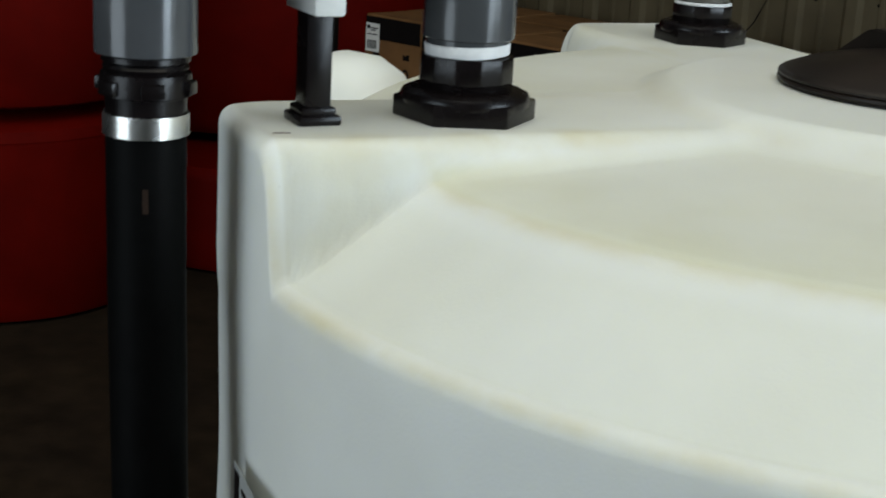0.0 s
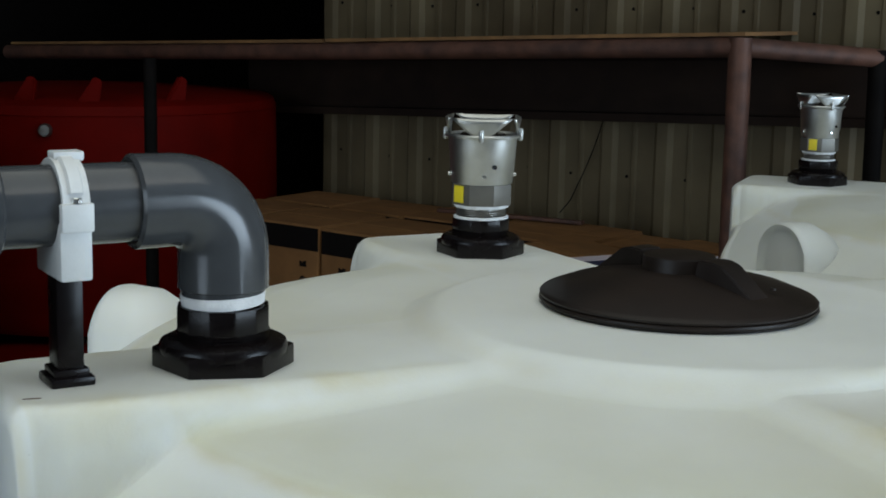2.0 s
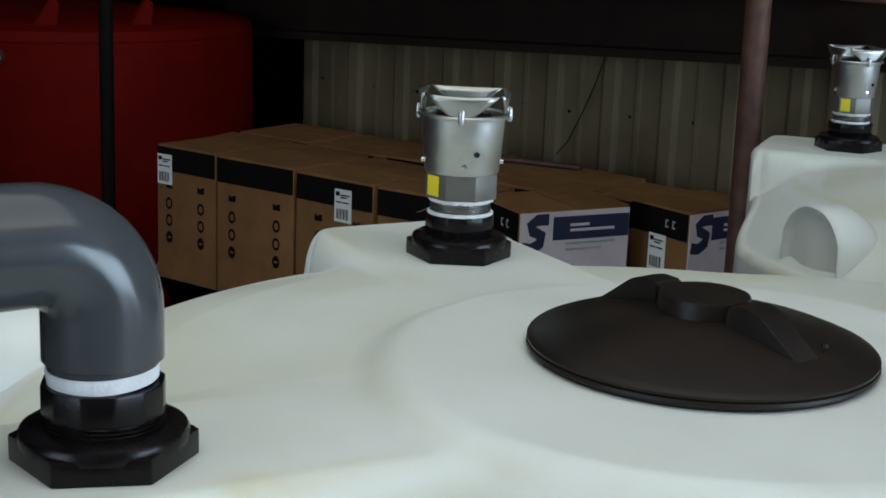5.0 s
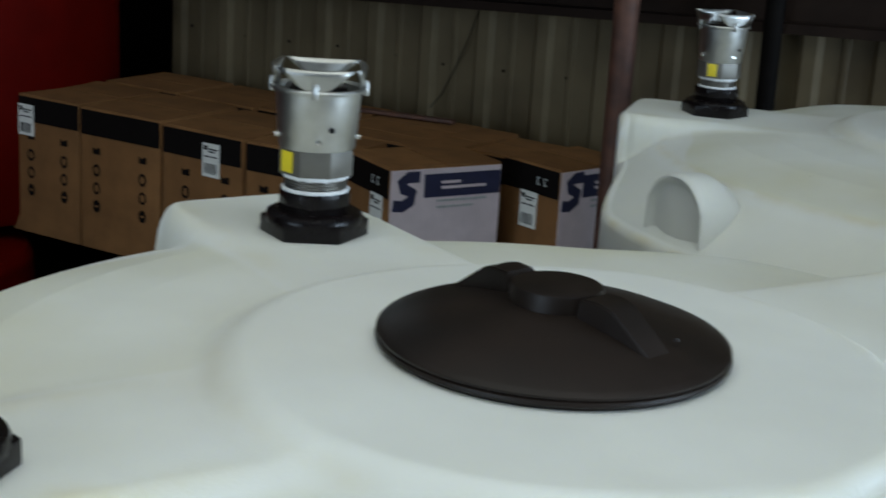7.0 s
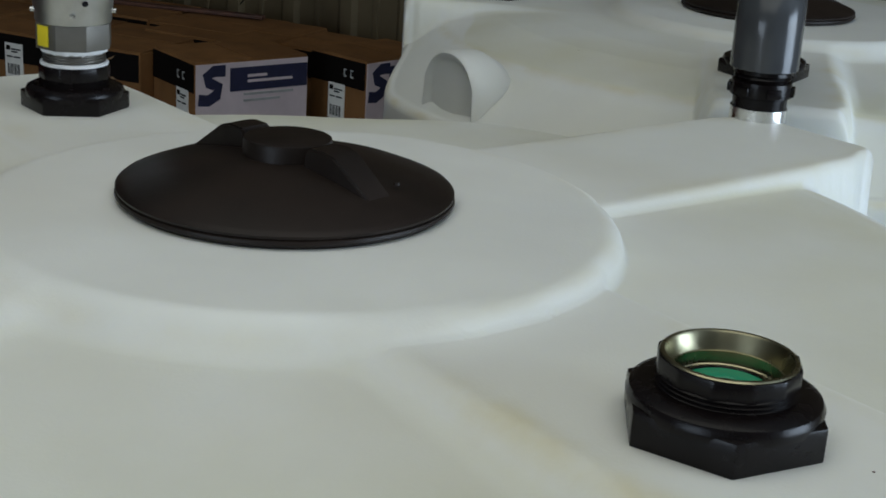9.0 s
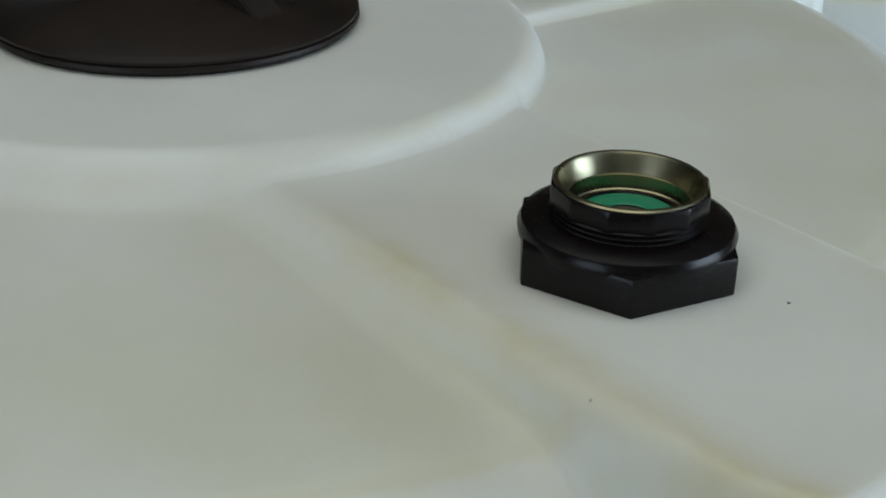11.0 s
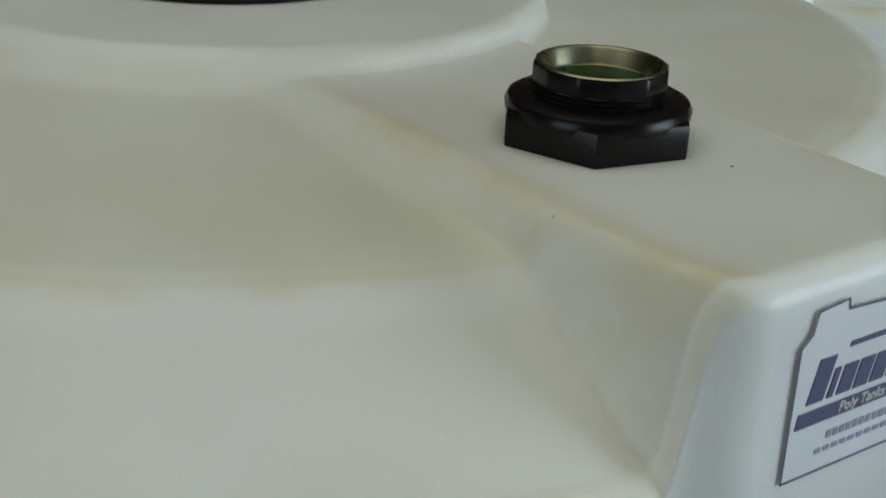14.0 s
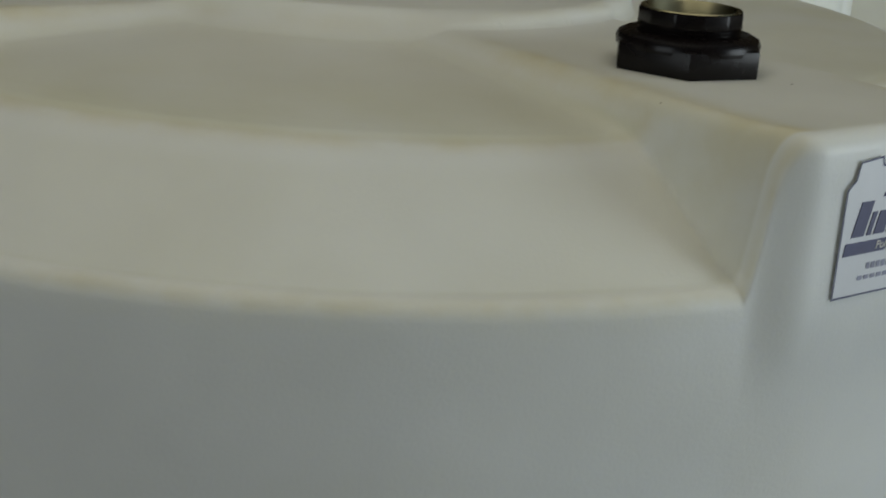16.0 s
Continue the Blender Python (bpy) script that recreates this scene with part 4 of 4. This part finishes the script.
# ---- cartons ----
def carton(at, w, d, h, side="brown", label="", tag=0, marks=2, seed=0, torn=False):
    """Local x along the front, y backwards, z up."""
    rnd = random.Random(seed)
    c = thing("carton", label, "box", at, "cartons on the rack")
    part("body", box(0, w, 0, d, 0, h, 0.006), M_CARD, c, angle=60)
    e = 0.002
    part("flap", box(0.002, w - 0.002, 0.004, d / 2 - 0.003, h + 0.0002, h + 0.004, 0.001), M_CARD, c, smooth=False)
    part("flap", box(0.002, w - 0.002, d / 2 + 0.003, d - 0.004, h + 0.0002, h + 0.004, 0.001), M_CARD, c, smooth=False)
    part("band_print", box(0.003, w - 0.003, -e, 0.001, h - 0.088, h - 0.004), M_PRINT, c, "black printed band", smooth=False)
    for m in range(marks):
        x = w * (m + 0.5) / marks + rnd.uniform(-0.02, 0.02)
        part("symbol", extrude_outline([(x - 0.016, h - 0.150), (x + 0.016, h - 0.150), (x + 0.016, h - 0.128), (x + 0.004, h - 0.128), (x, h - 0.135), (x - 0.016, h - 0.128)], -e), M_PRINT, c, smooth=False)
        for k in range(3):
            zc = h - 0.205 - 0.062 * k
            bm = bmesh.new()
            n = 14
            oo = [bm.verts.new((x + 0.017 * math.cos(2 * math.pi * i / n), -e, zc + 0.022 * math.sin(2 * math.pi * i / n))) for i in range(n)]
            ii = [bm.verts.new((x + 0.010 * math.cos(2 * math.pi * i / n), -e, zc + (0.013 if k < 2 else 0.004) * math.sin(2 * math.pi * i / n))) for i in range(n)]
            for i in range(n):
                bm.faces.new((oo[i], oo[(i + 1) % n], ii[(i + 1) % n], ii[i]))
            part("symbol", bm, M_PRINT, c, smooth=False)
    if tag:
        x = w * tag
        hi, lo = (h - 0.086, h - 0.200) if side == "lilac" else (h - 0.030, h - 0.138)
        s = part("sticker", box(x, x + 0.072, -0.0035, 0.001, lo, hi), M_LABEL, c, "white barcode sticker", smooth=False)
        part("sticker_mark", box(x + 0.006, x + 0.022, -0.0045, -0.003, hi - 0.022, hi - 0.008), M_PRINT, s, smooth=False)
        for x0, x1, dz in ((0.026, 0.064, 0.016), (0.026, 0.052, 0.024), (0.008, 0.030, 0.040), (0.036, 0.062, 0.040)):
            part("sticker_mark", box(x + x0, x + x1, -0.0045, -0.003, hi - dz - 0.0045, hi - dz), M_PRINT, s, smooth=False)
        for i in range(11):
            a = x + 0.010 + 0.0047 * i
            part("barcode_bar", box(a, a + (0.0014 if i % 3 else 0.003), -0.0045, -0.003, lo + 0.010, lo + 0.044), M_PRINT, s, smooth=False)
    if torn:
        hole = [(0.52, 0.150), (0.60, 0.112), (0.70, 0.100), (0.82, 0.128), (0.80, 0.176), (0.70, 0.190), (0.58, 0.184)]
        part("torn_edge", extrude_outline([(w * (0.68 + (px - 0.68) * 1.35), h - 0.145 + (0.145 - pz) * 1.45) for px, pz in hole], -0.003), M_TORN, c, "pale torn paper", smooth=False)
        part("tear", extrude_outline([(w * px, h - pz) for px, pz in hole], -0.0045), M_PRINT, c, "dark torn hole", smooth=False)
        part("crease", extrude_outline([(w * 0.46, h - 0.060), (w * 0.50, h - 0.052), (w * 0.74, h - 0.014), (w * 0.70, h - 0.026)], -0.0035), M_TORN, c, smooth=False)
    if side == "lilac":
        part("lilac_side", box(w - 0.001, w + e, 0.004, d - 0.004, 0.004, h - 0.004), M_PURPLE, c, "pale lilac printed side", smooth=False)
        part("navy_band", box(w, w + 2 * e, d * 0.30, d - 0.006, h - 0.090, h - 0.020), M_NAVY, c, "navy printed band", smooth=False)
        bm = tube([(0, 0.100, h - 0.026), (0, 0.062, h - 0.026), (0, 0.040, h - 0.040), (0, 0.048, h - 0.060), (0, 0.076, h - 0.074), (0, 0.070, h - 0.098), (0, 0.044, h - 0.112), (0, 0.012, h - 0.108)], 0.0175, 8)
        for v in bm.verts:
            v.co.x = w + e + (0.001 if v.co.x > 0 else 0)
        part("logo_swirl", bm, M_NAVY, c, "navy swirl", smooth=False)
        for z0, y0, y1 in ((h - 0.050, 0.45, 0.62), (h - 0.066, 0.45, 0.85)):
            part("text_bar", box(w, w + 2.6 * e, d * y0, d * y1, z0, z0 + 0.008), M_PURPLE, c, smooth=False)
        for z0, y0, y1 in ((h - 0.105, 0.42, 0.86), (h - 0.124, 0.42, 0.74)):
            part("text_bar", box(w, w + 2 * e, d * y0, d * y1, z0, z0 + 0.007), M_SILVER, c, smooth=False)
        for x0 in (0.62, 0.74):
            part("mark", extrude_outline([(w * x0, h - 0.058), (w * x0 + 0.012, h - 0.058), (w * x0 + 0.012, h - 0.055), (w * x0 + 0.003, h - 0.052), (w * x0 + 0.003, h - 0.040), (w * x0 + 0.012, h - 0.037), (w * x0 + 0.012, h - 0.034), (w * x0, h - 0.034)], -2 * e), M_SILVER, c, smooth=False)
    return c


SH = 0.335
row_a = math.degrees(math.atan2(-0.21, 0.64))
brown = "tall brown cardboard carton with a black printed band"
torn = "brown cardboard carton with a black band and sticker"
worn = "brown cardboard carton with a torn black band"
dirx, diry = math.cos(radians(row_a)), math.sin(radians(row_a))
start = Vector((-2.375, 3.045, 0))
for i, (s, w, tg) in enumerate(((0.0, 0.325, 0.12), (0.332, 0.352, 0), (0.700, 0.335, 0.52), (1.045, 0.33, 0))):
    carton(pose(start.x + dirx * s, start.y + diry * s, SH, 0, 0, row_a + (0, 0.8, -1.5, 2.0)[i]), w, 0.40, 0.487 - 0.004 * i, "brown", torn if tg else (worn if i == 3 else brown), tg, 2, i, i == 3)
for i in range(4):
    carton(pose(start.x + dirx * (0.02 + 0.36 * i) - diry * 0.43, start.y + diry * (0.02 + 0.36 * i) + dirx * 0.43, SH, 0, 0, row_a + (1, -1, 2, 0)[i]), 0.345, 0.33, 0.486 - 0.003 * (i % 2), "brown", brown, 0, 2, 10 + i)
A1 = -46.0
for k, (cx, cy, w, d, tg, h) in enumerate(((-0.858, 2.500, 0.27, 0.385, 0.60, 0.487), (-0.402, 2.770, 0.25, 0.33, 0.35, 0.478))):
    a = A1 + (0, 10)[k]
    o = Vector((cx, cy, 0)) - Vector((math.cos(radians(a)), math.sin(radians(a)), 0)) * w
    carton(pose(o.x, o.y, SH, 0, 0, a), w, d, h, "lilac", "cardboard carton with a pale lilac printed side", tg, 0, 20 + k)
carton(pose(-1.17, 2.98, SH, 0, 0, -20), 0.42, 0.45, 0.482, "brown", brown, 0, 2, 30)
carton(pose(-0.83, 3.02, SH, 0, 0, -22), 0.38, 0.30, 0.470, "brown", brown, 0, 2, 31)

strip = part("wood_strip", box(-0.30, 0.30, -0.016, 0.016, 0, 0.013, 0.003), M_RUST, at=pose(-1.15, 3.33, SH + 0.492, 0, 0, -8))
tagged(strip, "thin dark wooden strip lying on the cartons", "wood strip")


# ---- red tanks ----
def red_tank(at, r, h, label, fins=True, knob=True, seed=0):
    t = thing("red_tank", label, "tank", at, "red tanks")
    prof = [(0, 0.0), (r * 0.9, 0.0), (r * 0.97, 0.015), (r, 0.06), (r * 1.004, h * 0.5), (r, h - 0.052)]
    part("shell", lathe(prof, 72), M_RED, t)
    part("top", lathe([(r * 0.996, h - 0.054), (r * 1.001, h - 0.048), (r * 0.985, h - 0.015), (r * 0.95, h), (r * 0.6, h + 0.02), (0, h + 0.03)], 72), M_RED, t, "domed red top")
    if fins:
        for a in (-78, -58, -30):
            bm = extrude_outline([(-0.05, 0), (0.035, 0), (0.045, 0.085), (0.015, 0.10)], 0.03, 0.006)
            part("lifting_lug", bm, M_RED, t, at=pose(0, 0, 0, 0, 0, a) @ pose(r * 0.90, 0, h - 0.005, 0, 0, 90))
    if knob:
        part("knob", lathe([(0, 0.03), (0.02, 0.028), (0.024, 0.02), (0.026, 0)], 16), M_DULL, t, "grey metal knob", at=pose(0, 0, 0, 0, 0, -70) @ pose(r, 0, h - 0.10, 0, 90, 0))
    return t


red_tank(pose(-3.02, 3.42, SH), 0.78, 0.90, "big red plastic tank on the rack's plank shelf")
red_tank(pose(-3.22, 1.95, FLOOR), 0.52, 0.66, "red plastic tank standing on the floor", False, False)
red_tank(pose(-3.22, 1.95, FLOOR + 0.71), 0.52, 0.72, "red plastic tank stacked on another red tank", False, False)
red_tank(pose(-2.72, 2.86, FLOOR), 0.46, 0.40, "low red plastic tank under the shelf", False, False)
